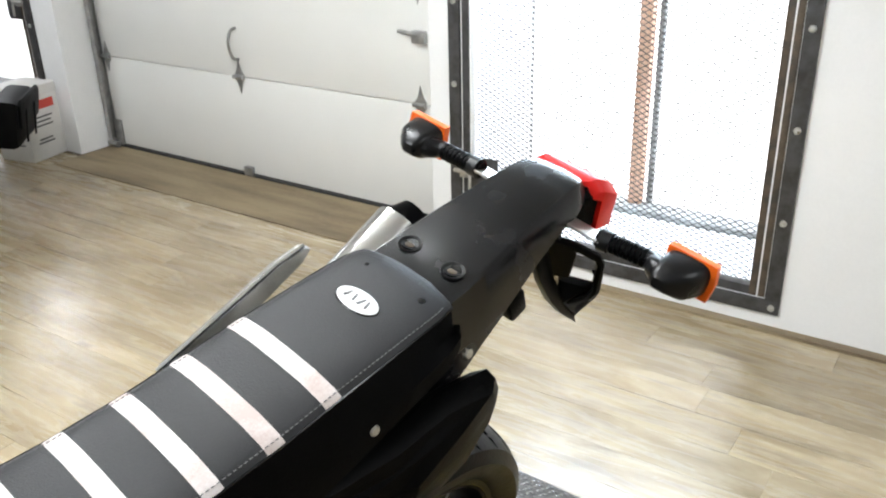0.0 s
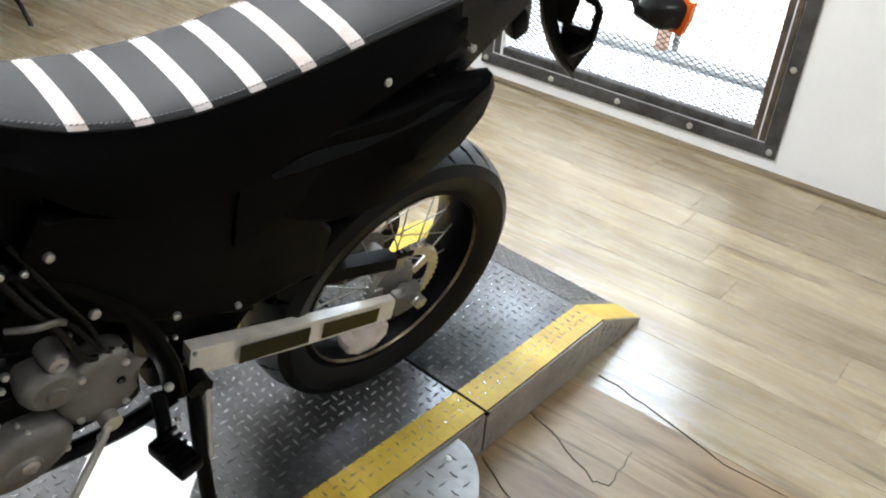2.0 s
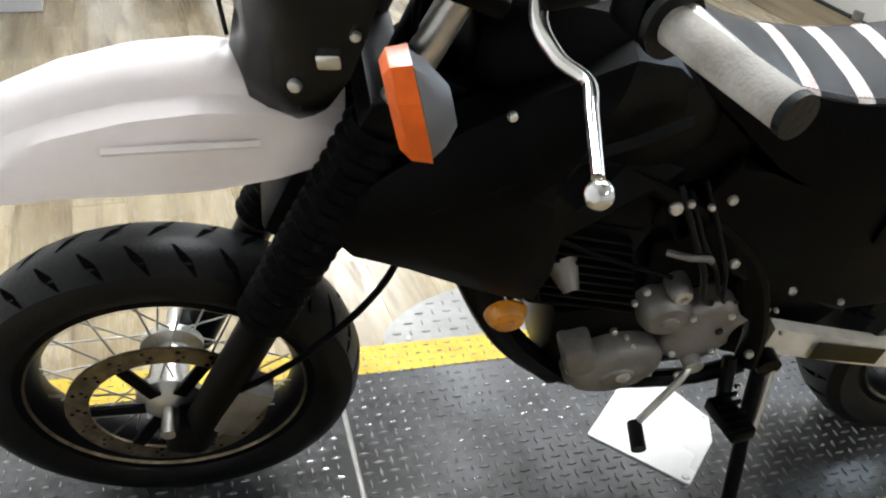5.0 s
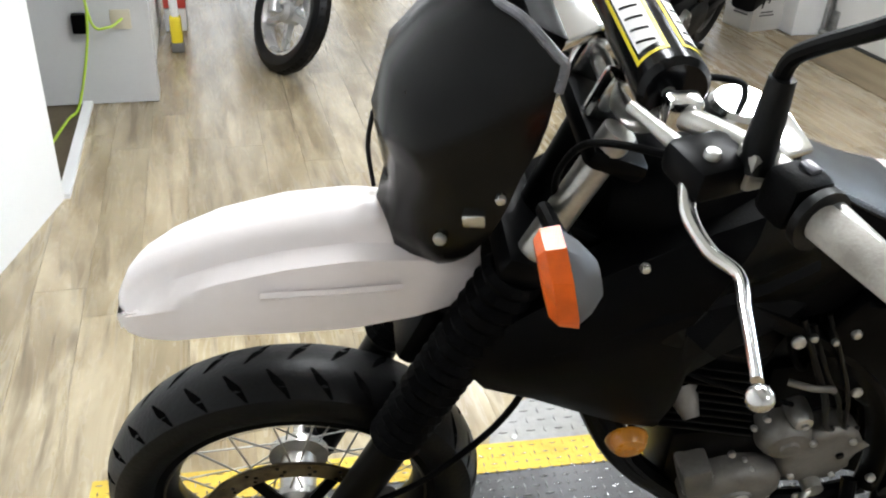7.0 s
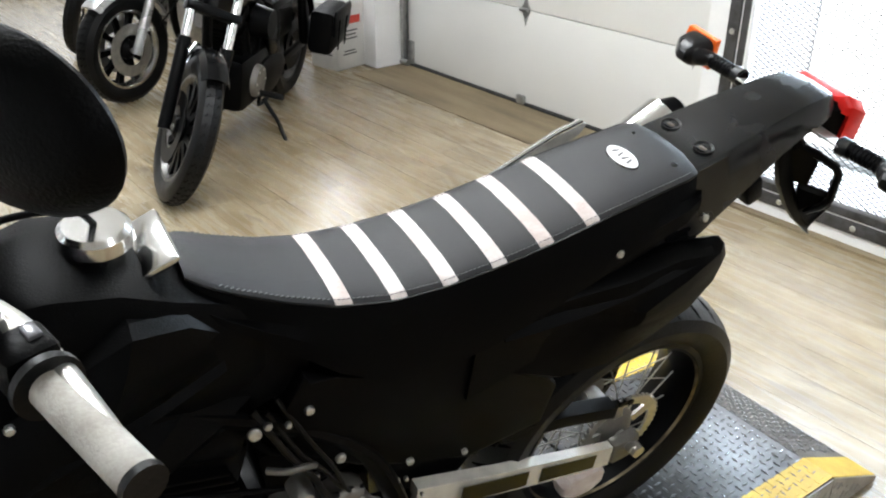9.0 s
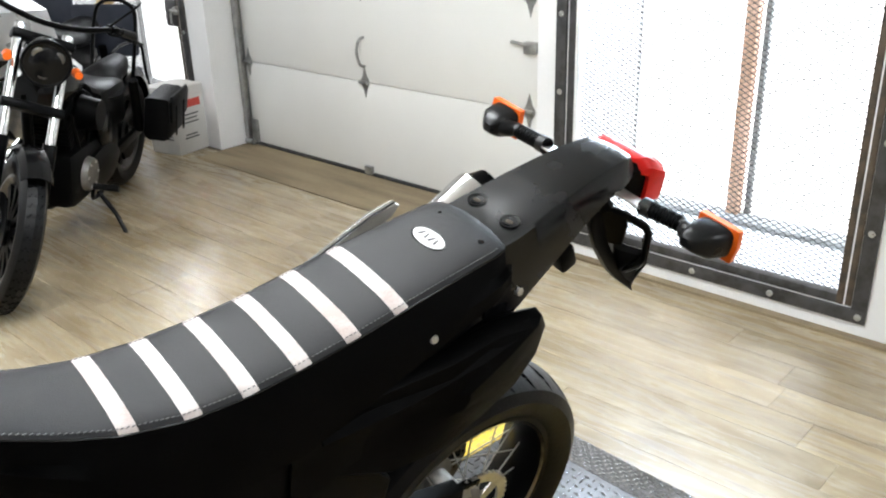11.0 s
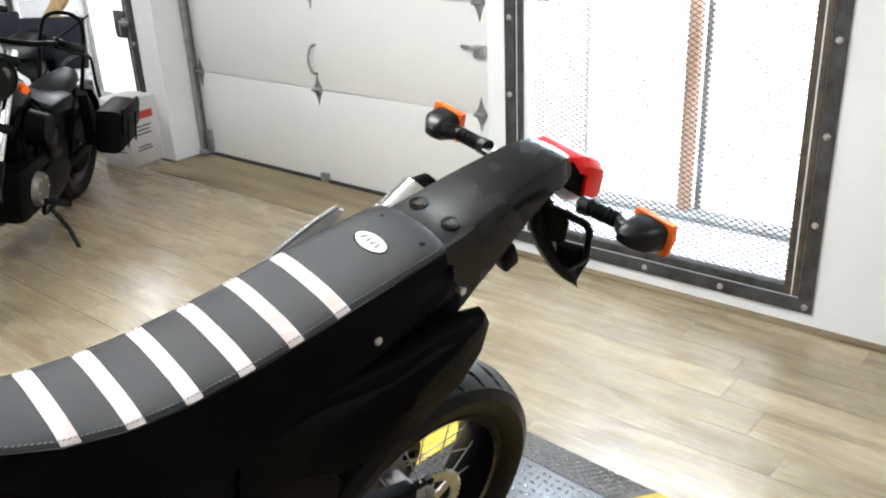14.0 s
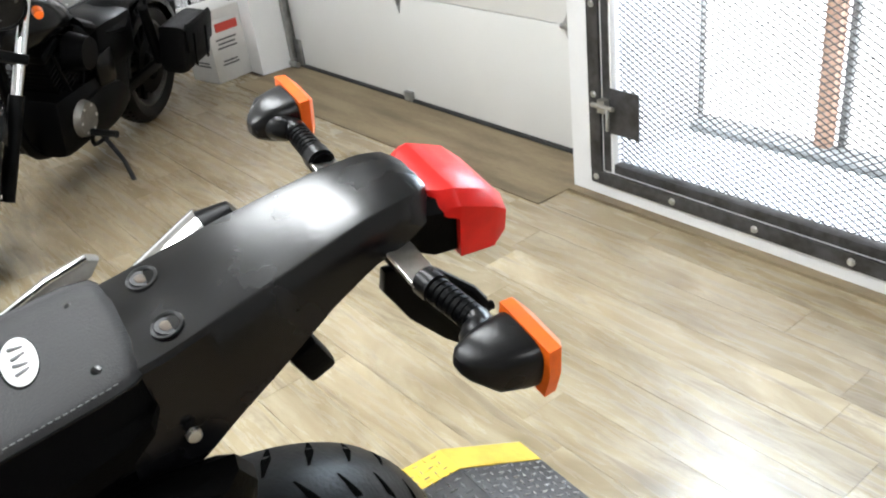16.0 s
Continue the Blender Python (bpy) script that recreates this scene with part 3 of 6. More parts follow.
part("tread", lugs(B(), lambda x, y: True, -HW + 0.1, HW - 0.1, CREASE + 0.01, RAMP_END - 0.012, zramp), M_LUG, rp, smooth=0, kind="stuff")
for s in (-1, 1):
    xa, xb = sorted((s * (HW - 0.087), s * (HW + 0.001)))
    part("edge_stripe", loft(B(), [[(x, CREASE, ZT), (x, CREASE, ZT + 0.0024), (x, RAMP_END, 0.0164), (x, RAMP_END, 0.014)] for x in (xa, xb)]), M_YSTRIPE, rp, smooth=0)
    tri = [(CREASE, 0.003), (CREASE, ZT), (RAMP_END, 0.0155), (RAMP_END, 0.003)]
    sk = loft(B(), [[(x, y, z) for y, z in tri] for x in (s * (HW + 0.001), s * (HW + 0.005))])
    for q in range(9):
        yq = CREASE + 0.012 + 0.023 * q
        for r in range(4):
            zq = 0.016 + 0.026 * r + (0.013 if q % 2 else 0)
            if zq < zramp(yq) - 0.012:
                box(sk, (s * (HW + 0.0055), yq, zq), (0.003, 0.020, 0.004), (40 if (q + r) % 2 else -40, 0, 0))
    part("side_skirt", sk, M_DIAML, rp, "bare diamond plate skirt", smooth=0)
for jy in (J1, J2):
    part("hinge_rod", cyl(B(), (-HW - 0.008, jy, ZT - 0.002), (HW + 0.008, jy, ZT - 0.002), 0.0055, n=10), M_ALU if jy < 0 else M_BLKMET, lift)
for s in (-1, 1):
    out = [(s * (HW + 0.004), -0.40 + 0.52), ] + [(s * (HW + 0.004 + 0.24 * math.sin(math.pi * i / 28)), -0.40 + 0.52 * math.cos(math.pi * i / 28)) for i in range(1, 28)] + [(s * (HW + 0.004), -0.92)]
    bm = plate(B(), out if s < 0 else out, ZT - 0.022, ZT - 0.012)
    wg = part("side_wing", bm, M_DIAML, lift, "bare diamond plate side wing")

    def in_wing(x, y, s=s):
        u, v = (s * x - HW - 0.012) / 0.225, (y + 0.40) / 0.51
        return u > 0.02 and u * u + v * v < 0.95

    part("tread", lugs(B(), in_wing, min(s * HW, s * (HW + 0.25)), max(s * HW, s * (HW + 0.25)), -0.95, 0.15, lambda y: ZT - 0.012, 0.034), M_DIAML, wg, smooth=0, kind="stuff")
    for ry in (-0.86, -0.62, -0.2, 0.06):
        part("rivet", dome(B(), (s * (HW + 0.03), ry, ZT - 0.012), (0, 0, 1), 0.009, 0.004), M_BOLT, wg)
# the rear deck and ramp narrow towards the floor
for ob in [c for c in lift.children_recursive if c.name.split(".")[0] in ("rear_deck", "ramp") or c.parent.name.split(".")[0] in ("rear_deck", "ramp")]:
    for v in ob.data.vertices:
        f = max(0.0, (v.co.y - J1) / (RAMP_END - J1)) * min(1.0, abs(v.co.x) / HW)
        v.co.x += f * (-0.022 if v.co.x > 0 else 0.03)
cover = part("cover_plate", plate(B(), [(-0.003, -0.575), (-0.133, -0.44), (-0.106, -0.341), (0.0, -0.299), (0.063, -0.326), (0.159, -0.43)], ZT + 0.0022, ZT + 0.0062, 0.001), M_WPLATE, lift,
             "bright bare metal cover plate", smooth=0)
for cx, cy in ((0.0, -0.555), (0.14, -0.428), (-0.115, -0.435), (0.0, -0.315)):
    part("screw", dome(B(), (cx, cy, ZT + 0.0062), (0, 0, 1), 0.008, 0.003), M_BOLT, cover)


# ---- the black supermoto on the lift: x ahead, y to its left, z up from the rear tyre's foot ----
_F = V(-0.135, -0.991, 0).normalized()
_L = V(0, 0, 1).cross(_F)
_c, _s = math.cos(radians(13)), math.sin(radians(13))
_U, _LL = V(0, 0, 1) * _c + _L * _s, _L * _c - V(0, 0, 1) * _s
BIKE = Matrix(((_F.x, _LL.x, _U.x, -1.386), (_F.y, _LL.y, _U.y, 0.094), (_F.z, _LL.z, _U.z, 0.115), (0, 0, 0, 1)))
bike = thing("motorcycle", BIKE, "black supermoto motorcycle with striped seat leaning on its side stand", "motorcycle")


def bolt(p, d=(0, 1, 0), r=0.008, parent=None, h=0.006):
    part("bolt", dome(B(), p, d, r, h), M_BOLT, parent or bike)


def spoked_wheel(name, c, r, w, rim_r, parent, disc_side, disc_r, rim_mat, hub_mat):
    """Tyre, rim, spokes, hub and brake disc about the axle at c."""
    wh = thing(name, pose(*c), "wire-spoked wheel with a sport tyre", "")
    del wh["label"]
    wh.parent = parent
    k = r - rim_r
    half = [(rim_r + 0.004, w * 0.36), (rim_r + k * 0.25, w * 0.47), (rim_r + k * 0.55, w * 0.5), (rim_r + k * 0.78, w * 0.43), (r - k * 0.1, w * 0.29), (r - 0.003, w * 0.14), (r, 0)]
    prof = half + [(a, -b) for a, b in reversed(half[:-1])]
    ty = part("tyre", lathe(B(), prof, n=72), M_RUB, wh, "black sport tyre with slanted grooves")
    # slanted grooves as thin dark inlays
    bm = B()
    for i in range(30):
        t = 2 * math.pi * i / 30
        for s in (1, -1):
            ring = []
            for q in range(5):
                u = q / 4
                a = t + (0.0 if s > 0 else 0.10) + 0.11 * u
                yy = s * (0.06 + 0.36 * u) * w
                rr = float(np.interp(abs(yy), [0, w * 0.14, w * 0.29, w * 0.43, w * 0.5], [r, r - 0.003, r - k * 0.1, rim_r + k * 0.78, rim_r + k * 0.55])) + 0.0006
                th = 0.006 * (1 - abs(2 * u - 1)) + 0.002
                ring.append((a, yy, rr, th))
            vs = [[bm.verts.new((math.cos(a + e * th / r) * rr, yy, math.sin(a + e * th / r) * rr)) for e in (-1, 1)] for a, yy, rr, th in ring]
            for x, y in zip(vs, vs[1:]):
                bm.faces.new((x[0], x[1], y[1], y[0]))
    part("tread_groove", bm, M_GROOVE, ty, smooth=0, kind="stuff")
    ri = rim_r - 0.028
    part("rim", lathe(B(), [(rim_r + 0.008, w * 0.37), (rim_r - 0.006, w * 0.37), (rim_r - 0.016, w * 0.27), (ri, w * 0.1), (ri, -w * 0.1), (rim_r - 0.016, -w * 0.27), (rim_r - 0.006, -w * 0.37), (rim_r + 0.008, -w * 0.37)], n=64),
         rim_mat, wh, "black alloy rim")
    hub = B()
    lathe(hub, [(0.012, 0.075), (0.032, 0.07), (0.05, 0.055), (0.05, 0.042), (0.03, 0.036), (0.03, -0.036), (0.05, -0.042), (0.05, -0.055), (0.032, -0.07), (0.012, -0.075)], n=28)
    part("hub", hub, hub_mat, wh, "alloy wheel hub")
    part("rim_line", lathe(B(), [(rim_r - 0.0085, w * 0.376), (rim_r - 0.012, w * 0.345), (rim_r - 0.0125, w * 0.348), (rim_r - 0.0088, w * 0.380)], n=64), M_BRONZE, wh, "thin worn gold rim line")
    for i in range(32):
        t = 2 * math.pi * i / 32
        s = 1 if i % 2 else -1
        tw = 0.42 * (1 if (i // 2) % 2 else -1)
        bm = cyl(B(), (0.047 * math.cos(t + tw), s * 0.048, 0.047 * math.sin(t + tw)), (ri * math.cos(t), s * 0.008, ri * math.sin(t)), 0.0017, n=6)
        part("spoke", bm, M_ALU, wh)
    dy = disc_side * 0.068
    dbm = B()
    n = 72
    lathe(dbm, [(disc_r, dy + 0.0022), (disc_r - 0.034, dy + 0.0022), (disc_r - 0.034, dy - 0.0022), (disc_r, dy - 0.0022)], n=n)
    disc = part("brake_disc", dbm, M_BRONZE, wh, "drilled steel brake disc")
    for i in range(36):
        t = 2 * math.pi * i / 36
        for rr, o in ((disc_r - 0.009, 0), (disc_r - 0.019, 0.07), (disc_r - 0.028, 0.02)):
            part("drill_hole", cyl(B(), (rr * math.cos(t + o), dy - 0.0026, rr * math.sin(t + o)), (rr * math.cos(t + o), dy + 0.0026, rr * math.sin(t + o)), 0.0034, n=8), M_GLOSSBLK, disc, smooth=0) if i % 2 == 0 else None
    for i in range(6):
        t = 2 * math.pi * i / 6
        part("carrier_arm", box(B(), (0.075 * math.cos(t), dy, 0.075 * math.sin(t)), (disc_r - 0.07, 0.005, 0.02), (0, -math.degrees(t), 0)), M_BLKMET, disc, smooth=0)
    part("axle", cyl(B(), (0, -0.12, 0), (0, 0.12, 0), 0.011, n=12), M_ALU, wh)
    return wh


RA, FA = (-0.016, 0.0, 0.331), (1.45, 0.0, 0.313)
rear = spoked_wheel("rear_wheel", RA, 0.317, 0.165, 0.224, bike, -1, 0.11, M_BLKMET, M_CASE)
front = spoked_wheel("front_wheel", FA, 0.302, 0.122, 0.22, bike, 1, 0.15, M_BLKMET, M_ALU)

# seat
SEAT = [(0.022, 0.982, 0.066, 0.950), (0.034, 0.986, 0.080, 0.935), (0.06, 0.984, 0.086, 0.915), (0.12, 0.974, 0.088, 0.892), (0.22, 0.955, 0.090, 0.853), (0.31, 0.935, 0.091, 0.818), (0.40, 0.918, 0.090, 0.780), (0.48, 0.908, 0.089, 0.768),
        (0.56, 0.906, 0.086, 0.768), (0.64, 0.917, 0.078, 0.812), (0.70, 0.936, 0.070, 0.862), (0.76, 0.962, 0.062, 0.910), (0.80, 0.984, 0.058, 0.945), (0.822, 0.994, 0.045, 0.965)]


def seat_ring(x, grow=0.0):
    z, w, lo = interp(x, SEAT)
    half = [(0.0, z + 0.006), (w * 0.5, z + 0.005), (w * 0.85, z + 0.001), (w * 0.97, z - 0.003), (w + 0.002, z - 0.010)]
    side = [(w + 0.010, z - 0.035), (w + 0.024, (z + lo) / 2 - 0.01), (w + 0.026, lo), (w - 0.01, lo - 0.004), (0.0, lo + 0.01)]
    h = half + side
    return [(x, y, zz) for y, zz in h] + [(x, -y, zz) for y, zz in reversed(h[1:-1])]


def seat_top(x, lift):
    z, w, lo = interp(x, SEAT)
    pts = [(w * 1.0 + 0.002, z - 0.006), (w * 0.975 + 0.001, z - 0.0025), (w * 0.85, z + 0.001), (w * 0.5, z + 0.005), (0, z + 0.006)]
    pts = pts + [(-a, b) for a, b in reversed(pts[:-1])]
    return [(x, y, zz + lift) for y, zz in pts]


_xs = [0.022, 0.027, 0.034, 0.045] + [0.06 + 0.762 * i / 42 for i in range(43)]
seat = part("seat", loft(B(), [seat_ring(x) for x in _xs]), M_VINYLSHADE, bike, "black ribbed motorcycle seat with pale stripes")
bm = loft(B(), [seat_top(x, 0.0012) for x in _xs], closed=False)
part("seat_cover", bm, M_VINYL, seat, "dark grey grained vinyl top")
for sx in (0.238, 0.318, 0.396, 0.474, 0.552, 0.630):
    rings = [seat_top(sx - 0.0118 + 0.0047 * i, 0.0026 if 0 < i < 5 else 0.0016) for i in range(6)]
    part("seat_stripe", loft(B(), rings, closed=False), M_WSTRIPE, seat, "off-white vinyl stripe")
for s in (1, -1):
    part("seam", tube(B(), [(x, s * (interp(x, SEAT)[1] + 0.001), interp(x, SEAT)[0] - 0.004) for x in _xs[1:]], 0.0017, n=6), M_GLOSSBLK, seat)
    bm = B()
    for i in range(110):
        x = 0.05 + 0.74 * i / 110
        z, w, _lo = interp(x, SEAT)
        box(bm, (x, s * (w * 0.93), z + 0.0022), (0.0042, 0.0011, 0.0009), (0, 8, 0))
    part("stitching", bm, M_PRINT, seat, "grey stitching along the seat edge", smooth=0, kind="stuff")
# oval badge with plain bars
_bz = interp(0.118, SEAT)[0]


def oval(bm, c, rx, ry, h, n=30):
    x, y, z = c
    return loft(bm, [[(x + rx * k * math.cos(t), y + ry * k * math.sin(t), z + e - 0.15 * rx * k * math.cos(t)) for t in [2 * math.pi * i / n for i in range(n)]] for k, e in ((1, 0), (1, h * 0.6), (0.9, h))])


bad = part("badge", oval(B(), (0.118, -0.003, _bz + 0.0035), 0.0195, 0.037, 0.004), M_GLOSSBLK, seat, "oval white badge with dark bars")
part("badge_face", oval(B(), (0.118, -0.003, _bz + 0.006), 0.017, 0.0335, 0.003), M_WHT, bad)
for i, by in enumerate((-0.018, -0.006, 0.006, 0.016)):
    part("badge_bar", box(B(), (0.118, by - 0.002, _bz + 0.0094), (0.014, 0.003, 0.0014), (0, 0, 18 if i % 2 else -12)), M_PRINT, bad, smooth=0)
for by in (-0.045, 0.052):
    part("rivet", dome(B(), (0.06, by, interp(0.06, SEAT)[0] + 0.003), (0, 0, 1), 0.006, 0.003), M_GLOSSBLK, seat)

# tail fender
TAIL = [(0.06, 0.978, 0.088, 0.86), (0.0, 0.990, 0.088, 0.845), (-0.05, 1.004, 0.085, 0.885), (-0.10, 1.018, 0.080, 0.918), (-0.17, 1.035, 0.073, 0.968), (-0.22, 1.046, 0.068, 0.995), (-0.268, 1.051, 0.063, 1.008), (-0.290, 1.049, 0.055, 1.016), (-0.303, 1.043, 0.040, 1.02)]


def tail_ring(row):
    x, z, w, lo = row
    h = [(0, z + 0.003), (w * 0.5, z + 0.0025), (w * 0.76, z), (w * 0.82, z - 0.005), (w * 0.95, (z * 0.5 + lo * 0.5)), (w, lo), (w - 0.008, lo), (0, lo + 0.02)]
    return [(x, a, b) for a, b in h] + [(x, -a, b) for a, b in reversed(h[1:-1])]


_tt = sorted(TAIL)
tail_rows = [(x, *interp(x, _tt)) for x in [0.06 - 0.363 * i / 27 for i in range(28)]]
tail = part("tail_fender", loft(B(), [tail_ring(r) for r in tail_rows]), M_FENDER, bike, "scuffed black plastic tail fender")
for s in (-1, 1):
    ring = lathe(B(), [(0.0172, 0.0), (0.0165, 0.0022), (0.0135, 0.0018), (0.0118, 0.0006), (0.0118, 0.0)], n=24)
    ob = part("screw_cup", ring, M_RUB, tail, "dark recessed screw cup")
    ob.data.transform(Matrix.Translation((-0.012, s * 0.039, 0.9958)) @ Matrix.Rotation(radians(12), 4, "Y") @ Matrix.Rotation(radians(90), 4, "X"))
    part("screw_seat", cyl(B(), (-0.012, s * 0.039, 0.990), (-0.0122, s * 0.039, 0.9966), 0.0125, n=18), M_RUB, tail)
    part("screw", dome(B(), (-0.012, s * 0.039, 0.9952), (-0.2, 0, 1), 0.0078, 0.0022), M_RUST, tail)
# under-tail arm that runs down to the frame
for s in (1, -1):
    part("subframe_cover", loft(B(), [[(x, s * y0, z0), (x, s * y1, z0), (x, s * y1, z1), (x, s * y0, z1)] for x, z0, z1, y0, y1 in
                                      ((0.05, 0.825, 0.90, 0.04, 0.080), (0.16, 0.765, 0.862, 0.045, 0.098), (0.30, 0.70, 0.80, 0.05, 0.105), (0.42, 0.66, 0.765, 0.05, 0.105))]), M_BLACK, bike)

# tail light
tl = part("tail_light", loft(B(), [[(x, y * w, z) for y, z in ((-1, z0), (1, z0), (1, z1 - 0.012), (0.8, z1), (-0.8, z1), (-1, z1 - 0.012))] for x, w, z0, z1 in
                                   ((-0.268, 0.046, 0.98, 1.034), (-0.300, 0.056, 0.966, 1.034), (-0.330, 0.060, 0.966, 1.03))]), M_BLACK, bike, "red tail light")
part("lens", loft(B(), [[(x, y * w, z) for y, z in ((-1, z0), (1, z0), (1, z1 - 0.014), (0.75, z1), (-0.75, z1), (-1, z1 - 0.014))] for x, w, z0, z1 in
                        ((-0.299, 0.040, 1.022, 1.038), (-0.312, 0.060, 1.016, 1.042), (-0.325, 0.066, 1.012, 1.043), (-0.327, 0.067, 0.960, 1.043), (-0.372, 0.066, 0.955, 1.024), (-0.394, 0.055, 0.962, 1.004))]), M_RED, tl, "ruby red plastic lens")
part("bracket", box(B(), (-0.252, 0.0, 1.0015), (0.034, 0.245, 0.005), (-1.5, -8, 0), 0.0015), M_ALU, tl, "bare metal cross bracket", smooth=0)


def indicator(root, tip, lens_dir, name, parent, h=0.05, w=0.075, big=False):
    """Stalk from root to tip with a wedge-shaped lamp whose lens looks along x * lens_dir."""
    root, tip = V(*root), V(*tip)
    d = (tip - root).normalized()
    st = tube(B(), [root, root + (tip - root) * 0.5, tip], [0.0125, 0.0095], n=12)
    ind = part(name, st, M_BLACK, parent, "turn signal on a black rubber stalk")
    bm = B()
    for q in range(7):
        p = root + (tip - root) * (0.28 + 0.09 * q)
        lathe_r = 0.0145
        cyl(bm, p, p + d * 0.006, lathe_r, n=14)
    part("stalk_rib", bm, M_BLACK, ind)
    s = 1 if tip.y > root.y else -1
    o = tip + V(0, s * 0.012, 0)
    k = lens_dir

    def ring(x, a, b, z0, z1):
        return [o + V(k * x, s * a, z0), o + V(k * x, s * b, z0), o + V(k * x, s * (b + 0.004), (z0 + z1) / 2), o + V(k * x, s * b, z1), o + V(k * x, s * a, z1)]

    def soft(x, a, b, h_):
        c, hw = (a + b) / 2, (b - a) / 2
        return [o + V(k * x, s * (c + hw * math.copysign(abs(math.cos(t)) ** 0.55, math.cos(t))), h_ * math.copysign(abs(math.sin(t)) ** 0.55, math.sin(t))) for t in [2 * math.pi * i / 20 for i in range(20)]]

    part("lamp_body", loft(B(), [soft(-0.046, 0.012, w * 0.42, h * 0.16), soft(-0.041, 0.006, w * 0.55, h * 0.28), soft(-0.022, 0.001, w * 0.86, h * 0.5), soft(0.004, -0.002, w * 0.98, h * 0.57), soft(0.014, -0.002, w, h * 0.58)]), M_LAMPB, ind, "black plastic lamp housing")
    part("lamp_neck", tube(B(), [tip - d * 0.022, tip, tip + V(-k * 0.012, s * 0.012, 0), tip + V(-k * 0.018, s * 0.03, 0)], [0.0125, 0.019], n=14, k=3), M_LAMPB, ind)
    part("stalk_collar", cyl(B(), root + d * 0.004, root + d * 0.022, 0.0165, n=16), M_LAMPB, ind)
    part("lens", loft(B(), [ring(0.0145, -0.003, w + 0.005, -h * 0.62, h * 0.62), ring(0.028, -0.002, w + 0.004, -h * 0.62, h * 0.62), ring(0.038, 0.012, w - 0.010, -h * 0.42, h * 0.42)]), M_ORANGE, ind, "amber plastic lens")
    return ind


indicator((-0.250, 0.112, 0.999), (-0.262, 0.198, 1.001), -1, "turn_signal", bike, w=0.068, h=0.047)
indicator((-0.250, -0.112, 1.006), (-0.256, -0.205, 1.0), -1, "turn_signal", bike, w=0.068, h=0.047)
# plate bracket with a hole
pb = part("plate_bracket", prism(B(), [(-0.299, 0.929), (-0.255, 0.935), (-0.252, 0.905), (-0.285, 0.847), (-0.335, 0.786), (-0.383, 0.740), (-0.454, 0.685), (-0.432, 0.720), (-0.371, 0.782), (-0.314, 0.850), (-0.292, 0.896)], 0.008, 0.022, 0.003), M_BLKMET, bike, "bent black metal plate bracket")
part("bracket_loop", tube(B(), [(-0.280, 0.030, 0.940), (-0.304, 0.050, 0.931), (-0.333, 0.080, 0.914), (-0.343, 0.085, 0.900), (-0.353, 0.085, 0.843), (-0.366, 0.070, 0.814), (-0.388, 0.030, 0.770)], 0.008, n=8), M_BLKMET, pb)


def sheet(outline, d):
    """A flat plate of thickness d from an outline in space."""
    d = Vector(d)
    bm = B()
    va, vb = [bm.verts.new(p) for p in outline], [bm.verts.new(V(*p) + d) for p in outline]
    bm.faces.new(va[::-1])
    bm.faces.new(vb)
    for q in range(len(va)):
        bm.faces.new((va[q], va[(q + 1) % len(va)], vb[(q + 1) % len(va)], vb[q]))
    return bm


part("bracket_plate", sheet([(-0.335, 0.022, 0.845), (-0.358, 0.080, 0.850), (-0.372, 0.080, 0.815), (-0.425, 0.030, 0.725), (-0.456, 0.010, 0.686), (-0.375, 0.012, 0.752)], (-0.004, 0, 0.001)), M_BLKMET, pb, "flat black lower plate", smooth=0)
part("bracket_plate", sheet([(-0.268, 0.020, 0.935), (-0.300, 0.050, 0.934), (-0.318, 0.052, 0.905), (-0.335, 0.040, 0.850), (-0.318, 0.022, 0.850)], (-0.004, 0, 0.001)), M_BLKMET, pb, smooth=0)
for bx_, by_, bz_ in ((-0.352, 0.079, 0.878), (-0.392, 0.05, 0.785)):
    part("bracket_stud", cyl(B(), (bx_ + 0.006, by_, bz_), (bx_ - 0.012, by_, bz_), 0.006, n=10), M_BLKMET, pb)
part("bracket_neck", tube(B(), [(-0.25, 0.01, 0.985), (-0.280, 0.025, 0.940)], 0.014, n=8), M_BLACK, pb)
part("bracket_lug", box(B(), (-0.140, 0.060, 0.901), (0.035, 0.03, 0.05), (0, 25, 0), 0.006), M_BLACK, pb)

# side panels
SP = [(-0.030, 0.868), (-0.046, 0.838), (-0.040, 0.800), (0.0, 0.745), (0.062, 0.684), (0.152, 0.645), (0.247, 0.634), (0.350, 0.672), (0.382, 0.745), (0.372, 0.806), (0.318, 0.822), (0.24, 0.834), (0.15, 0.846), (0.05, 0.866)]
for s in (1, -1):
    bm = B()
    cx, cz = 0.17, 0.76
    rings = []
    for f, y in ((0.92, 0.085), (1.0, 0.10), (0.985, 0.118), (0.90, 0.130), (0.6, 0.136), (0.2, 0.138)):
        rings.append([(cx + (x - cx) * f, s * (y + 0.012 * (x < 0.05) - 0.13 * max(0.0, x - 0.13) * (y > 0.09)), cz + (z - cz) * f) for x, z in SP])
    loft(bm, rings)
    sp = part("side_panel", bm, M_BLACK, bike, "matt black plastic side panel", smooth=28)
    if s > 0:
        part("panel_ridge", loft(B(), [[(x, s * (0.128 - 0.13 * max(0.0, x - 0.13) + a), z + b) for a, b in ((0, -0.016), (0.013, -0.002), (0.0, 0.012))] for x, z in ((0.37, 0.775), (0.31, 0.782), (0.22, 0.798), (0.10, 0.828), (0.0, 0.856))]), M_BLACK, sp)
    bolt((0.189, s * 0.112, 0.893), (0, s, 0.2), 0.0075)
    bolt((0.0, s * 0.095, 0.90), (0, s, 0.2), 0.008)
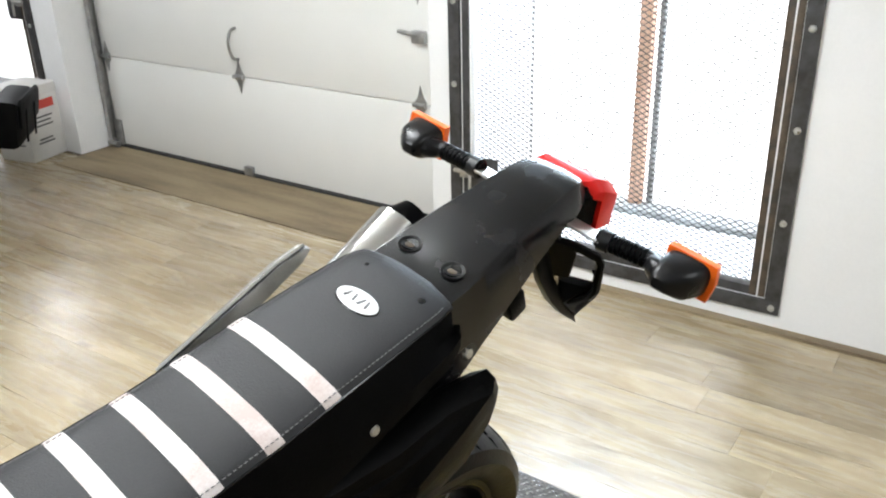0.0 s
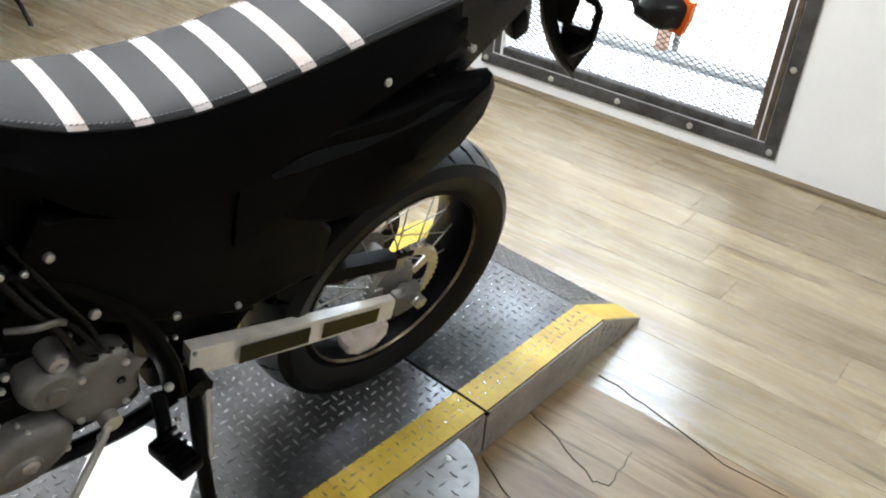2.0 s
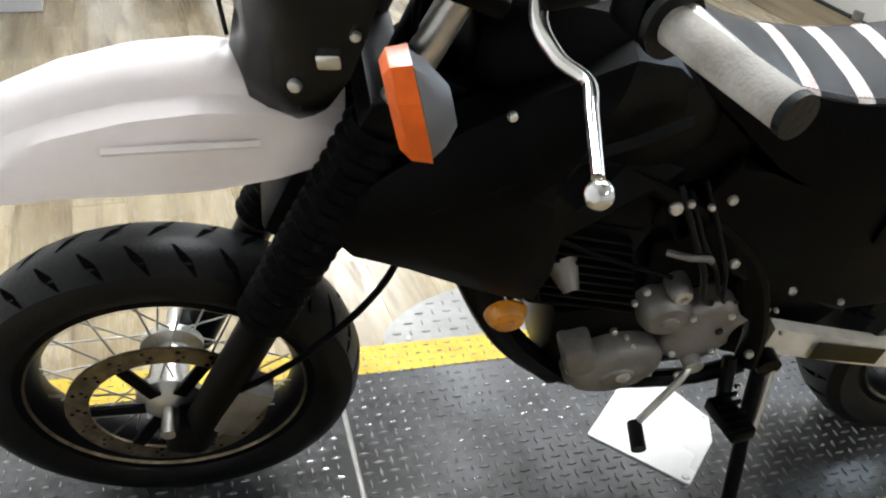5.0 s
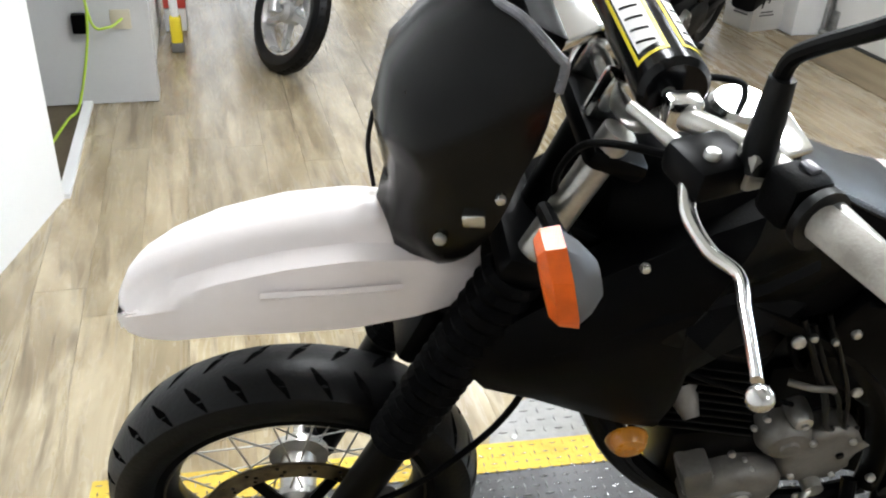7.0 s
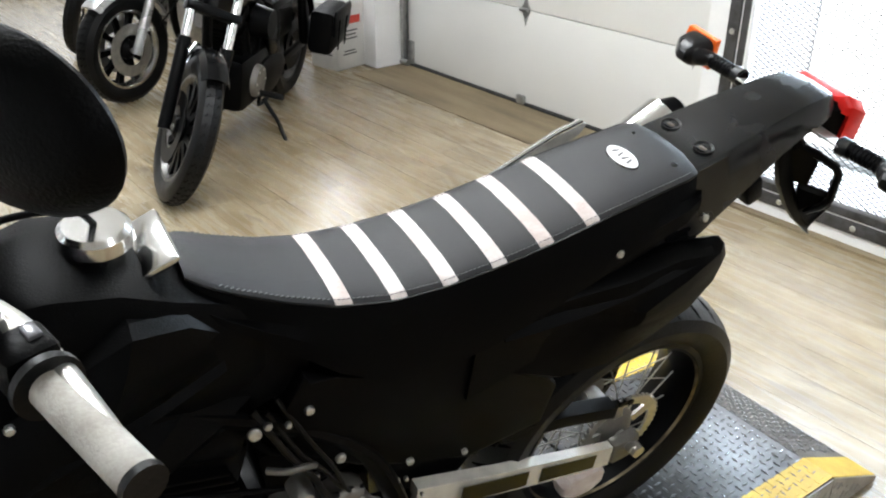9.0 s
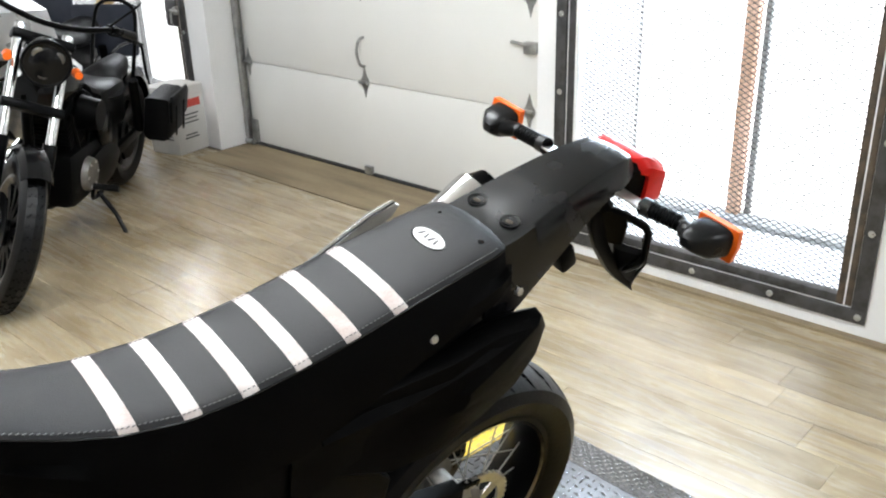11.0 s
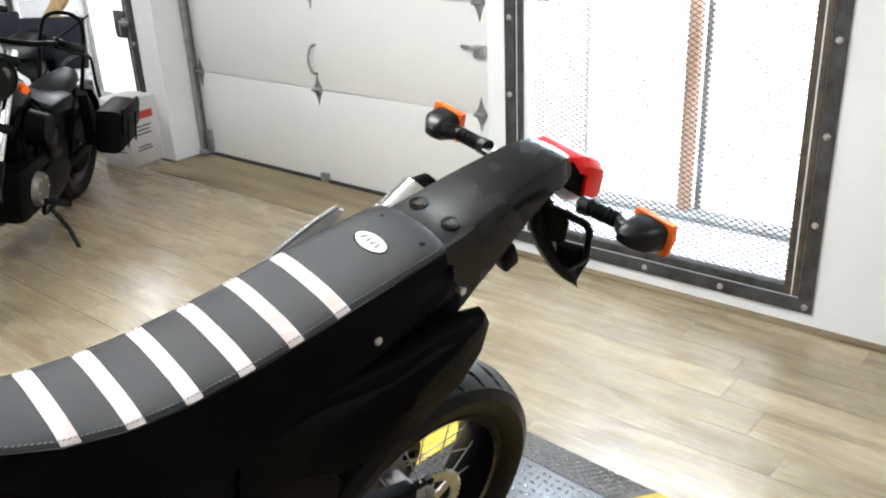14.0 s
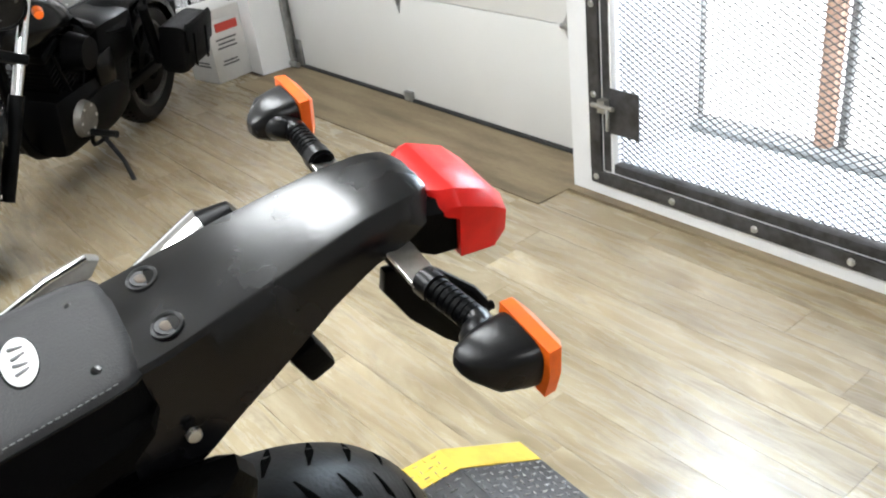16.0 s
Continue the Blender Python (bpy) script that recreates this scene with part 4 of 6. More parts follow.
shield = part("heat_shield", prism(B(), [(0.006, 0.900), (0.020, 0.908), (0.07, 0.892), (0.26, 0.80), (0.27, 0.765), (0.10, 0.835), (0.02, 0.880)], -0.228, -0.212, 0.004), M_CASE, bike, "thin grey heat shield outside the muffler")
part("shield_edge", tube(B(), [(0.27, -0.215, 0.80), (0.07, -0.215, 0.894), (0.02, -0.215, 0.909)], 0.004, n=8), M_ALUP, shield)
part("shield_stay", tube(B(), [(0.20, -0.215, 0.80), (0.22, -0.15, 0.76)], 0.006, n=8), M_BLKMET, shield)
# side covers and frame body below the seat
SC = [(0.645, 0.80), (0.56, 0.752), (0.47, 0.748), (0.36, 0.765), (0.29, 0.68), (0.22, 0.60), (0.235, 0.51), (0.388, 0.488), (0.50, 0.54), (0.60, 0.58), (0.70, 0.66), (0.72, 0.76), (0.69, 0.82)]
for s in (1, -1):
    part("side_cover", prism(B(), SC, s * 0.055, s * 0.098, 0.012), M_BLACK, bike, "matt black side cover")
part("airbox", prism(B(), [(0.10, 0.87), (0.72, 0.87), (0.70, 0.60), (0.40, 0.50), (0.26, 0.56), (0.10, 0.78)], -0.056, 0.056, 0.01), M_BLACK, bike)
bolt((0.684, 0.100, 0.755), r=0.0075)
bolt((0.633, 0.104, 0.630), r=0.0085)
bolt((0.515, 0.112, 0.569), r=0.007)
bolt((0.40, 0.10, 0.52), r=0.006)

# tank and radiator shrouds
TANK = [(0.70, 0.80, 0.92, 0.06), (0.76, 0.79, 0.955, 0.085), (0.84, 0.80, 1.0, 0.105), (0.90, 0.82, 1.032, 0.11), (0.97, 0.85, 1.042, 0.105), (1.02, 0.88, 1.03, 0.09), (1.06, 0.90, 1.0, 0.06)]
bm = loft(B(), [[(x, y * w, lo + (hi - lo) * t) for y, t in ((-0.8, 0), (0.8, 0), (1, 0.3), (1, 0.72), (0.75, 0.94), (0.3, 1.0), (-0.3, 1.0), (-0.75, 0.94), (-1, 0.72), (-1, 0.3))] for x, lo, hi, w in TANK])
tank = part("fuel_tank", bm, M_BLACK, bike, "black plastic fuel tank")
cap = part("tank_cap", lathe(B(), [(0.0, 0.022), (0.034, 0.022), (0.040, 0.016), (0.042, 0.0), (0.0, 0.0)], n=28, closed=False), M_ALUP, tank, "polished alloy tank cap")
cap.data.transform(Matrix.Translation((0.905, 0.0, 1.040)) @ Matrix.Rotation(radians(90), 4, "X"))
part("cap_surround", box(B(), (0.848, 0.0, 1.016), (0.05, 0.10, 0.012), (0, 26, 0), 0.005), M_ALUP, tank, "polished alloy strap behind the cap")
part("vent_hose", tube(B(), [(0.905, 0.0, 1.062), (0.93, 0.02, 1.10), (1.0, 0.03, 1.11), (1.05, 0.03, 1.08)], 0.004, k=6), M_VINYLSHADE, tank, "black breather hose")
SH = [(1.225, 0.735), (1.20, 0.703), (1.128, 0.674), (1.05, 0.634), (0.985, 0.604), (0.938, 0.594), (0.925, 0.640), (0.925, 0.715), (0.88, 0.742), (0.74, 0.762), (0.660, 0.796), (0.672, 0.836), (0.765, 0.912), (0.83, 0.972), (0.90, 1.0), (0.98, 0.962), (1.08, 0.905), (1.18, 0.83), (1.23, 0.76)]
for s in (1, -1):
    cx, cz = 0.97, 0.84
    rings = []
    for f, y in ((0.97, 0.075), (1.0, 0.105), (0.97, 0.128), (0.8, 0.146), (0.45, 0.160), (0.1, 0.164)):
        rings.append([(cx + (x - cx) * f, s * (y - 0.36 * max(0.0, 0.90 - x) * (y > 0.1) + 0.01 * max(0, x - 1.0)), cz + (z - cz) * f) for x, z in SH])
    sh = part("radiator_shroud", loft(B(), rings), M_BLACK, bike, "matt black radiator shroud", smooth=28)
    part("shroud_ridge", loft(B(), [[(x, s * (y + a), z + b) for a, b in ((0, -0.010), (0.008, 0.0), (0, 0.010))] for x, y, z in ((0.80, 0.112, 0.90), (0.88, 0.148, 0.90), (1.0, 0.160, 0.865), (1.12, 0.150, 0.80))]), M_BLACK, sh)
    bolt((1.035, s * 0.145, 0.935), (0, s, 0.3), 0.006)
part("radiator", box(B(), (1.06, 0.0, 0.80), (0.04, 0.20, 0.22), (0, -12, 0), 0.006), M_BLKMET, bike)

# frame tubes
for s in (1, -1):
    part("frame_spar", tube(B(), [(1.10, s * 0.03, 0.90), (0.95, s * 0.07, 0.84), (0.75, s * 0.078, 0.74), (0.60, s * 0.088, 0.62), (0.525, s * 0.094, 0.47), (0.50, s * 0.094, 0.36)], 0.021, n=10, k=5, flat=0.7), M_BLKMET, bike)
    part("frame_cradle", tube(B(), [(1.10, s * 0.02, 0.78), (1.02, s * 0.06, 0.58), (0.93, s * 0.08, 0.43), (0.80, s * 0.082, 0.335), (0.60, s * 0.082, 0.31), (0.50, s * 0.09, 0.35)], 0.016, n=10, k=5), M_BLKMET, bike)
    part("subframe_rail", tube(B(), [(0.66, s * 0.075, 0.76), (0.35, s * 0.08, 0.80), (0.0, s * 0.07, 0.89)], 0.012, n=8), M_BLKMET, bike)
part("steering_head", cyl(B(), (1.135, 0, 0.86), (1.075, 0, 1.04), 0.033, n=18), M_BLKMET, bike)

# engine
eng = part("engine", box(B(), (0.71, 0.0, 0.43), (0.32, 0.17, 0.19), (0, 6, 0), 0.03), M_BLKMET, bike, "dark single-cylinder engine with alloy side covers")
for i in range(9):
    part("cooling_fin", box(B(), (0.825 + 0.012 * i * 0.5, 0.0, 0.525 + 0.019 * i), (0.165, 0.175, 0.006), (0, -14, 0), 0.002), M_BLKMET, eng)
part("cylinder", box(B(), (0.84, 0.0, 0.60), (0.125, 0.14, 0.20), (0, -14, 0), 0.012), M_BLKMET, eng)
part("cylinder_head", box(B(), (0.835, 0.0, 0.715), (0.15, 0.15, 0.07), (0, -14, 0), 0.015), M_BLACK, eng)


def cover_disc(name, x, z, y0, y1, r, sx, rot, m, parent, label=""):
    ob = part(name, lathe(B(), [(0.0, y1), (r * 0.30, y1), (r * 0.34, y1 - 0.004), (r * 0.72, y1 - 0.006), (r * 0.9, y1 - 0.014), (r, y1 - 0.026), (r, y0), (0.0, y0)], n=40, closed=False), m, parent, label)
    ob.data.transform(pose(x, 0, z, 0, rot, 0) @ Matrix.Diagonal((sx, 1, 1, 1)))
    return ob


cov = cover_disc("alternator_cover", 0.757, 0.398, 0.07, 0.135, 0.057, 1.45, 14, M_CASE, eng, "grey alloy alternator cover")
part("cover_neck", box(B(), (0.825, 0.10, 0.435), (0.05, 0.06, 0.075), (0, 20, 0), 0.012), M_CASE, eng)
cover_disc("cover_plug", 0.748, 0.400, 0.12, 0.142, 0.017, 1.0, 0, M_ALU, cov)
cover_disc("filter_cover", 0.696, 0.507, 0.06, 0.118, 0.041, 1.1, 0, M_CASE, eng, "round grey alloy filter cover")
cover_disc("filler_cap", 0.686, 0.555, 0.06, 0.112, 0.019, 1.0, 0, M_ALU, eng, "alloy oil filler cap")
spc = part("sprocket_cover", prism(B(), [(0.69, 0.445), (0.685, 0.505), (0.655, 0.53), (0.615, 0.545), (0.585, 0.53), (0.575, 0.495), (0.565, 0.475), (0.575, 0.445), (0.59, 0.405), (0.64, 0.395), (0.675, 0.41)], 0.06, 0.112, 0.016, 3), M_CASE, eng, "grey alloy sprocket cover")
cover_disc("output_boss", 0.602, 0.478, 0.07, 0.116, 0.020, 1.0, 0, M_GLOSSBLK, spc)
for x, z in ((0.665, 0.425), (0.66, 0.515), (0.595, 0.515), (0.595, 0.425)):
    bolt((x, 0.112, z), r=0.006, parent=spc)
for i in range(7):
    t = 2 * math.pi * i / 7
    bolt((0.757 + 0.076 * math.cos(t), 0.112, 0.398 + 0.054 * math.sin(t)), r=0.0055, parent=cov)
# bolt heads, clips and hose ends about the engine
for x, y, z, r in ((0.762, 0.100, 0.742, 0.0100), (0.743, 0.100, 0.750, 0.0060), (0.718, 0.110, 0.752, 0.0050), (0.526, 0.100, 0.511, 0.0050), (0.509, 0.100, 0.507, 0.0040), (0.527, 0.118, 0.417, 0.0080), (0.511, 0.120, 0.323, 0.0060), (0.757, 0.110, 0.583, 0.0060), (0.761, 0.100, 0.545, 0.0050), (0.775, 0.100, 0.478, 0.0060), (0.749, 0.100, 0.461, 0.0040), (0.637, 0.120, 0.372, 0.0090), (0.472, 0.100, 0.444, 0.0040), (0.668, 0.100, 0.604, 0.0040), (0.690, 0.100, 0.548, 0.0040)):
    bolt((x, y, z), (0.1, 1, 0.25), r, eng)
part("carburettor", box(B(), (0.70, 0.0, 0.67), (0.10, 0.09, 0.10), (0, 0, 0), 0.015), M_BLKMET, eng)
# black box added to block the bright floor showing through this gap
part("starter_motor", box(B(), (0.665, 0.0, 0.585), (0.15, 0.13, 0.13), (0, 10, 0), 0.02), M_BLACK, eng)
part("horn", cyl(B(), (0.886, 0.07, 0.615), (0.874, 0.108, 0.590), 0.026, 0.012, n=20), M_CASE, bike, "small metal horn")
part("clutch_cable", tube(B(), [(1.08, 0.22, 1.15), (1.14, 0.14, 1.10), (1.12, 0.08, 0.95), (0.95, 0.10, 0.72), (0.72, 0.10, 0.60)], 0.004, k=8), M_VINYLSHADE, bike)
for dx, dz, rr in ((0.0, 0.0, 0.004), (0.02, 0.012, 0.0055), (-0.015, 0.02, 0.0035)):
    part("engine_hose", tube(B(), [(0.74 + dx, 0.085, 0.76 + dz), (0.70 + dx, 0.108, 0.68 + dz), (0.66 + dx, 0.110, 0.62), (0.63 + dx, 0.104, 0.56 - dz), (0.60 + dx, 0.098, 0.53)], rr, k=5), M_RUB, bike, "black rubber hose beside the engine")
part("head_cover_clip", tube(B(), [(0.745, 0.10, 0.655), (0.72, 0.118, 0.662), (0.69, 0.118, 0.658), (0.675, 0.108, 0.64)], 0.0055, k=4), M_CASE, eng)
part("fuel_hose", tube(B(), [(0.78, 0.06, 0.80), (0.76, 0.09, 0.72), (0.72, 0.08, 0.66), (0.69, 0.05, 0.65)], 0.005, k=6), M_VINYLSHADE, bike)
part("exhaust_header", tube(B(), [(0.90, -0.04, 0.68), (0.99, -0.06, 0.62), (0.98, -0.10, 0.45), (0.85, -0.13, 0.38), (0.60, -0.14, 0.48), (0.40, -0.12, 0.60)], 0.019, k=6), M_ALU, bike, "steel exhaust header")
muf = part("muffler", tube(B(), [(0.40, -0.12, 0.60), (0.25, -0.135, 0.70), (0.0, -0.15, 0.85), (-0.125, -0.155, 0.922)], 0.045, n=20), M_ALUP, bike, "brushed silver muffler")
part("muffler_tip", cyl(B(), (-0.12, -0.155, 0.919), (-0.155, -0.156, 0.94), 0.043, 0.024, n=18), M_BLKMET, muf)
rf = cover_disc("reflector", 0.972, 0.572, 0.128, 0.150, 0.027, 1.15, 0, M_AMBER, bike, "round amber reflector")
part("reflector_stay", tube(B(), [(0.955, 0.09, 0.60), (0.972, 0.13, 0.575)], 0.006), M_BLKMET, bike)
part("skid_tube", tube(B(), [(0.99, 0.05, 0.56), (0.93, 0.07, 0.44), (0.84, 0.08, 0.35)], 0.022, k=4), M_BLKMET, bike)

# controls at the foot
peg = part("foot_peg", box(B(), (0.545, 0.175, 0.315), (0.045, 0.085, 0.026), (8, 0, 10), 0.005), M_BLKMET, bike, "black serrated foot peg")
for i in range(5):
    part("peg_tooth", box(B(), (0.545, 0.142 + 0.016 * i, 0.332), (0.044, 0.005, 0.008), (8, 0, 10)), M_BLKMET, peg, smooth=0)
part("peg_hanger", tube(B(), [(0.53, 0.09, 0.37), (0.535, 0.12, 0.325), (0.545, 0.145, 0.315)], 0.013), M_BLKMET, bike)
shift = part("shift_lever", tube(B(), [(0.625, 0.12, 0.405), (0.65, 0.14, 0.385), (0.70, 0.165, 0.335), (0.715, 0.172, 0.318)], 0.0065, k=4), M_ALU, bike, "alloy shift lever")
part("shift_rubber", cyl(B(), (0.715, 0.168, 0.316), (0.722, 0.215, 0.312), 0.0125, n=14), M_RUB, shift, "black rubber toe piece")
part("shift_boss", cyl(B(), (0.625, 0.09, 0.405), (0.625, 0.13, 0.405), 0.016, n=14), M_ALU, shift)
_side = B()
tube(_side, [(0.47, 0.095, 0.36), (0.485, 0.15, 0.27), (0.497, 0.215, 0.165), (0.503, 0.262, 0.075)], 0.0135, n=12)
stand = part("side_stand", _side, M_BLKMET, bike, "black side stand")
part("stand_foot", box(B(), (0.503, 0.268, 0.066), (0.05, 0.045, 0.012), (-13, 0, 0), 0.004), M_BLKMET, stand)
part("stand_pivot", cyl(B(), (0.465, 0.07, 0.365), (0.465, 0.115, 0.365), 0.022, n=14), M_BLKMET, stand)
part("stand_spring", tube(B(), [(0.45, 0.105, 0.36), (0.475, 0.17, 0.25)], 0.007, n=8), M_ALU, stand)

# swingarm, chain and sprocket
for s in (1, -1):
    sw = part("swingarm", loft(B(), [[(x, s * y0, z0), (x, s * y1, z0), (x, s * y1, z1), (x, s * y0, z1)] for x, z0, z1, y0, y1 in
                                     ((0.47, 0.372, 0.435, 0.06, 0.085), (0.30, 0.338, 0.402, 0.075, 0.098), (0.10, 0.296, 0.356, 0.082, 0.102), (0.022, 0.282, 0.338, 0.084, 0.102))]), M_SWING, bike, "pale alloy swingarm", smooth=0)
    if s > 0:
        for xa, xb in ((0.065, 0.205), (0.235, 0.385)):
            part("decal_bar", loft(B(), [[(x, 0.1035 - 0.012 * max(0.0, x - 0.1), z) for z in (z0, z1)] for x, z0, z1 in ((xa, 0.304 + (xa - 0.1) * 0.21, 0.345 + (xa - 0.1) * 0.23), (xb, 0.304 + (xb - 0.1) * 0.21, 0.345 + (xb - 0.1) * 0.23))], closed=False),
                 M_GLOSSBLK, sw, "dark printed label", smooth=0)
    part("chain_adjuster", box(B(), (-0.012, s * 0.094, 0.318), (0.066, 0.026, 0.062), (0, 8, 0), 0.006), M_CASE, bike)
    part("axle_nut", cyl(B(), (-0.026, s * 0.10, 0.325), (-0.026, s * 0.128, 0.325), 0.015, n=6), M_ALU, bike, smooth=0)
spro = part("rear_sprocket", lathe(B(), [(0.095, 0.064), (0.075, 0.064), (0.075, 0.058), (0.095, 0.058)], (-0.026, 0, 0.325), n=60), M_ALU, bike, "steel rear sprocket")
bm = B()
for i in range(5):
    t = 2 * math.pi * i / 5
    box(bm, (-0.026 + 0.06 * math.cos(t), 0.061, 0.325 + 0.06 * math.sin(t)), (0.05, 0.005, 0.022), (0, -math.degrees(t), 0))
for i in range(42):
    t = 2 * math.pi * i / 42
    box(bm, (-0.026 + 0.097 * math.cos(t), 0.061, 0.325 + 0.097 * math.sin(t)), (0.006, 0.005, 0.006), (0, -math.degrees(t), 0))
part("sprocket_spider", bm, M_ALU, spro, smooth=0)
for z0, z1 in ((0.412, 0.545), (0.222, 0.44)):
    n, bm = 46, B()
    for i in range(n):
        u = i / n
        box(bm, (-0.028 + 0.61 * u, 0.061, z0 + (z1 - z0) * u - 0.012 * math.sin(math.pi * u)), (0.0115, 0.011 if i % 2 else 0.014, 0.011), (0, -math.degrees(math.atan2(z1 - z0, 0.6)), 0))
    part("chain_run", bm, M_BLKMET, bike, "dark greasy drive chain", smooth=0, kind="stuff")
part("chain_guard", loft(B(), [[(x, y, z) for y in (0.045, 0.078)] + [(x, 0.078, z - 0.03), (x, 0.072, z - 0.03), (x, 0.072, z - 0.006), (x, 0.045, z - 0.006)] for x, z in ((0.02, 0.43), (0.15, 0.465), (0.30, 0.49))]), M_BLACK, bike, smooth=0)
part("chain_guide", prism(B(), [(0.03, 0.275), (0.03, 0.245), (0.055, 0.222), (0.10, 0.22), (0.13, 0.24), (0.135, 0.268), (0.12, 0.285), (0.05, 0.29)], 0.07, 0.112, 0.01), M_WSTRIPE, bike, "off-white chain guide")
part("linkage", prism(B(), [(0.52, 0.56), (0.52, 0.33), (0.44, 0.30), (0.36, 0.38), (0.31, 0.46), (0.30, 0.56)], -0.05, 0.05, 0.01), M_BLACK, bike)
part("inner_fender", prism(B(), [(0.46, 0.50), (0.34, 0.44), (0.35, 0.56), (0.28, 0.66), (0.14, 0.73), (0.0, 0.76), (0.05, 0.82), (0.30, 0.76), (0.46, 0.70)], -0.07, 0.07, 0.008), M_BLACK, bike)
part("shock_spring", tube(B(), [(0.42 + 0.028 * math.cos(t) + 0.02 * t / 30, 0.028 * math.sin(t), 0.40 + 0.28 * t / 50) for t in [i * 0.5 for i in range(100)]], 0.006, n=6), M_BLKMET, bike, "black shock spring")
part("rear_caliper", box(B(), (0.09, -0.075, 0.36), (0.07, 0.04, 0.05), (0, 20, 0), 0.008), M_BLKMET, bike)

# fork
AXIS = V(1.155, 0, 0.90) - V(1.40, 0, 0.30)
for s in (1, -1):
    b0, b1 = V(1.415, s * 0.098, 0.27), V(1.285, s * 0.098, 0.60)
    fk = part("fork_leg", cyl(B(), b0, b1, 0.029, n=18), M_BLKMET, bike, "black fork leg with rubber gaiter")
    part("stanchion", cyl(B(), b1, V(1.085, s * 0.098, 1.09), 0.019, n=18), M_ALU, fk)
    _g0, _gd = V(1.305, s * 0.098, 0.555), V(-0.135, 0, 0.335)
    _ga = _gd.normalized().orthogonal().normalized()
    _gb = _gd.normalized().cross(_ga)
    bm = loft(B(), [[_g0 + _gd * (q / 34) + (_ga * math.cos(t) + _gb * math.sin(t)) * (0.0335 if q % 2 == 0 else 0.040) for t in [2 * math.pi * i / 20 for i in range(20)]] for q in range(35)])
    part("gaiter", bm, M_VINYLSHADE, fk, "black ribbed rubber gaiter", smooth=0)
    part("axle_lug", box(B(), (1.42, s * 0.098, 0.29), (0.06, 0.05, 0.075), (0, -20, 0), 0.012), M_BLKMET, fk)
part("lower_clamp", box(B(), (1.165, 0, 0.905), (0.06, 0.25, 0.04), (0, -21, 0), 0.012), M_BLKMET, bike, "black lower fork clamp")
part("upper_clamp", box(B(), (1.085, 0, 1.055), (0.075, 0.24, 0.028), (0, -21, 0), 0.012), M_BLKMET, bike, "black upper fork clamp")
part("front_caliper", box(B(), (1.345, 0.10, 0.36), (0.065, 0.05, 0.12), (0, -30, 0), 0.012), M_CASE, bike, "bronze-grey brake caliper")
part("brake_hose", tube(B(), [(1.34, 0.12, 0.42), (1.24, 0.13, 0.52), (1.13, 0.10, 0.66), (1.10, 0.05, 0.9)], 0.005, k=8), M_VINYLSHADE, bike)
part("mud_stay", box(B(), (1.235, 0.0, 0.70), (0.11, 0.10, 0.12), (0, -20, 0), 0.02), M_BLACK, bike)

# front fender
FF = [(1.20, 0.89, 0.055, 0.80), (1.28, 0.918, 0.072, 0.785), (1.36, 0.925, 0.080, 0.775), (1.44, 0.915, 0.082, 0.772), (1.52, 0.892, 0.080, 0.768), (1.58, 0.864, 0.074, 0.755), (1.62, 0.835, 0.063, 0.748), (1.648, 0.797, 0.046, 0.746), (1.658, 0.77, 0.03, 0.747)]


def ff_ring(x):
    z, w, lo = interp(x, FF)
    h = [(0, z), (w * 0.25, z - 0.003), (w * 0.48, z - 0.014), (w * 0.60, z - 0.032), (w * 0.88, z - 0.042), (w, (z + lo) / 2), (w * 0.99, lo), (w * 0.94, lo), (w * 0.92, (z + lo) / 2), (w * 0.6, z - 0.04), (0, z - 0.03)]
    return [(x, a, b) for a, b in h] + [(x, -a, b) for a, b in reversed(h[1:-1])]


ff = part("front_fender", loft(B(), [ff_ring(1.20 + 0.458 * i / 30) for i in range(31)]), M_WFEND, bike, "glossy white plastic front fender")
for s in (1, -1):
    part("fender_rib", loft(B(), [[(x, s * (y + a), z + b) for a, b in ((0, -0.006), (0.004, 0.0), (0, 0.006))] for x, y, z in ((1.30, 0.078, 0.845), (1.38, 0.084, 0.846), (1.47, 0.085, 0.842))]), M_WFEND, ff)

# headlight mask
# rows of the left half from the middle to the rear edge, from the top lip down to the chin
MASK = (((1.225, 0.0, 1.205), (1.222, 0.050, 1.207), (1.200, 0.078, 1.203), (1.172, 0.112, 1.184), (1.164, 0.118, 1.176)),
        ((1.280, 0.0, 1.172), (1.275, 0.052, 1.170), (1.242, 0.092, 1.162), (1.185, 0.119, 1.150), (1.167, 0.122, 1.150)),
        ((1.324, 0.0, 1.120), (1.316, 0.056, 1.116), (1.272, 0.100, 1.110), (1.190, 0.123, 1.112), (1.170, 0.124, 1.116)),
        ((1.338, 0.0, 1.062), (1.328, 0.060, 1.056), (1.278, 0.104, 1.052), (1.198, 0.122, 1.072), (1.175, 0.122, 1.084)),
        ((1.334, 0.0, 1.034), (1.314, 0.060, 1.022), (1.252, 0.102, 1.016), (1.212, 0.114, 1.030), (1.186, 0.116, 1.044)),
        ((1.322, 0.0, 0.972), (1.308, 0.058, 0.966), (1.258, 0.093, 0.966), (1.226, 0.106, 0.978), (1.196, 0.110, 0.992)),
        ((1.330, 0.0, 0.925), (1.314, 0.052, 0.920), (1.262, 0.086, 0.922), (1.236, 0.096, 0.934), (1.206, 0.100, 0.948)),
        ((1.324, 0.0, 0.880), (1.308, 0.044, 0.876), (1.264, 0.074, 0.886), (1.242, 0.084, 0.900), (1.220, 0.088, 0.912)),
        ((1.280, 0.0, 0.858), (1.272, 0.036, 0.858), (1.256, 0.060, 0.866), (1.240, 0.072, 0.880), (1.226, 0.076, 0.892)))


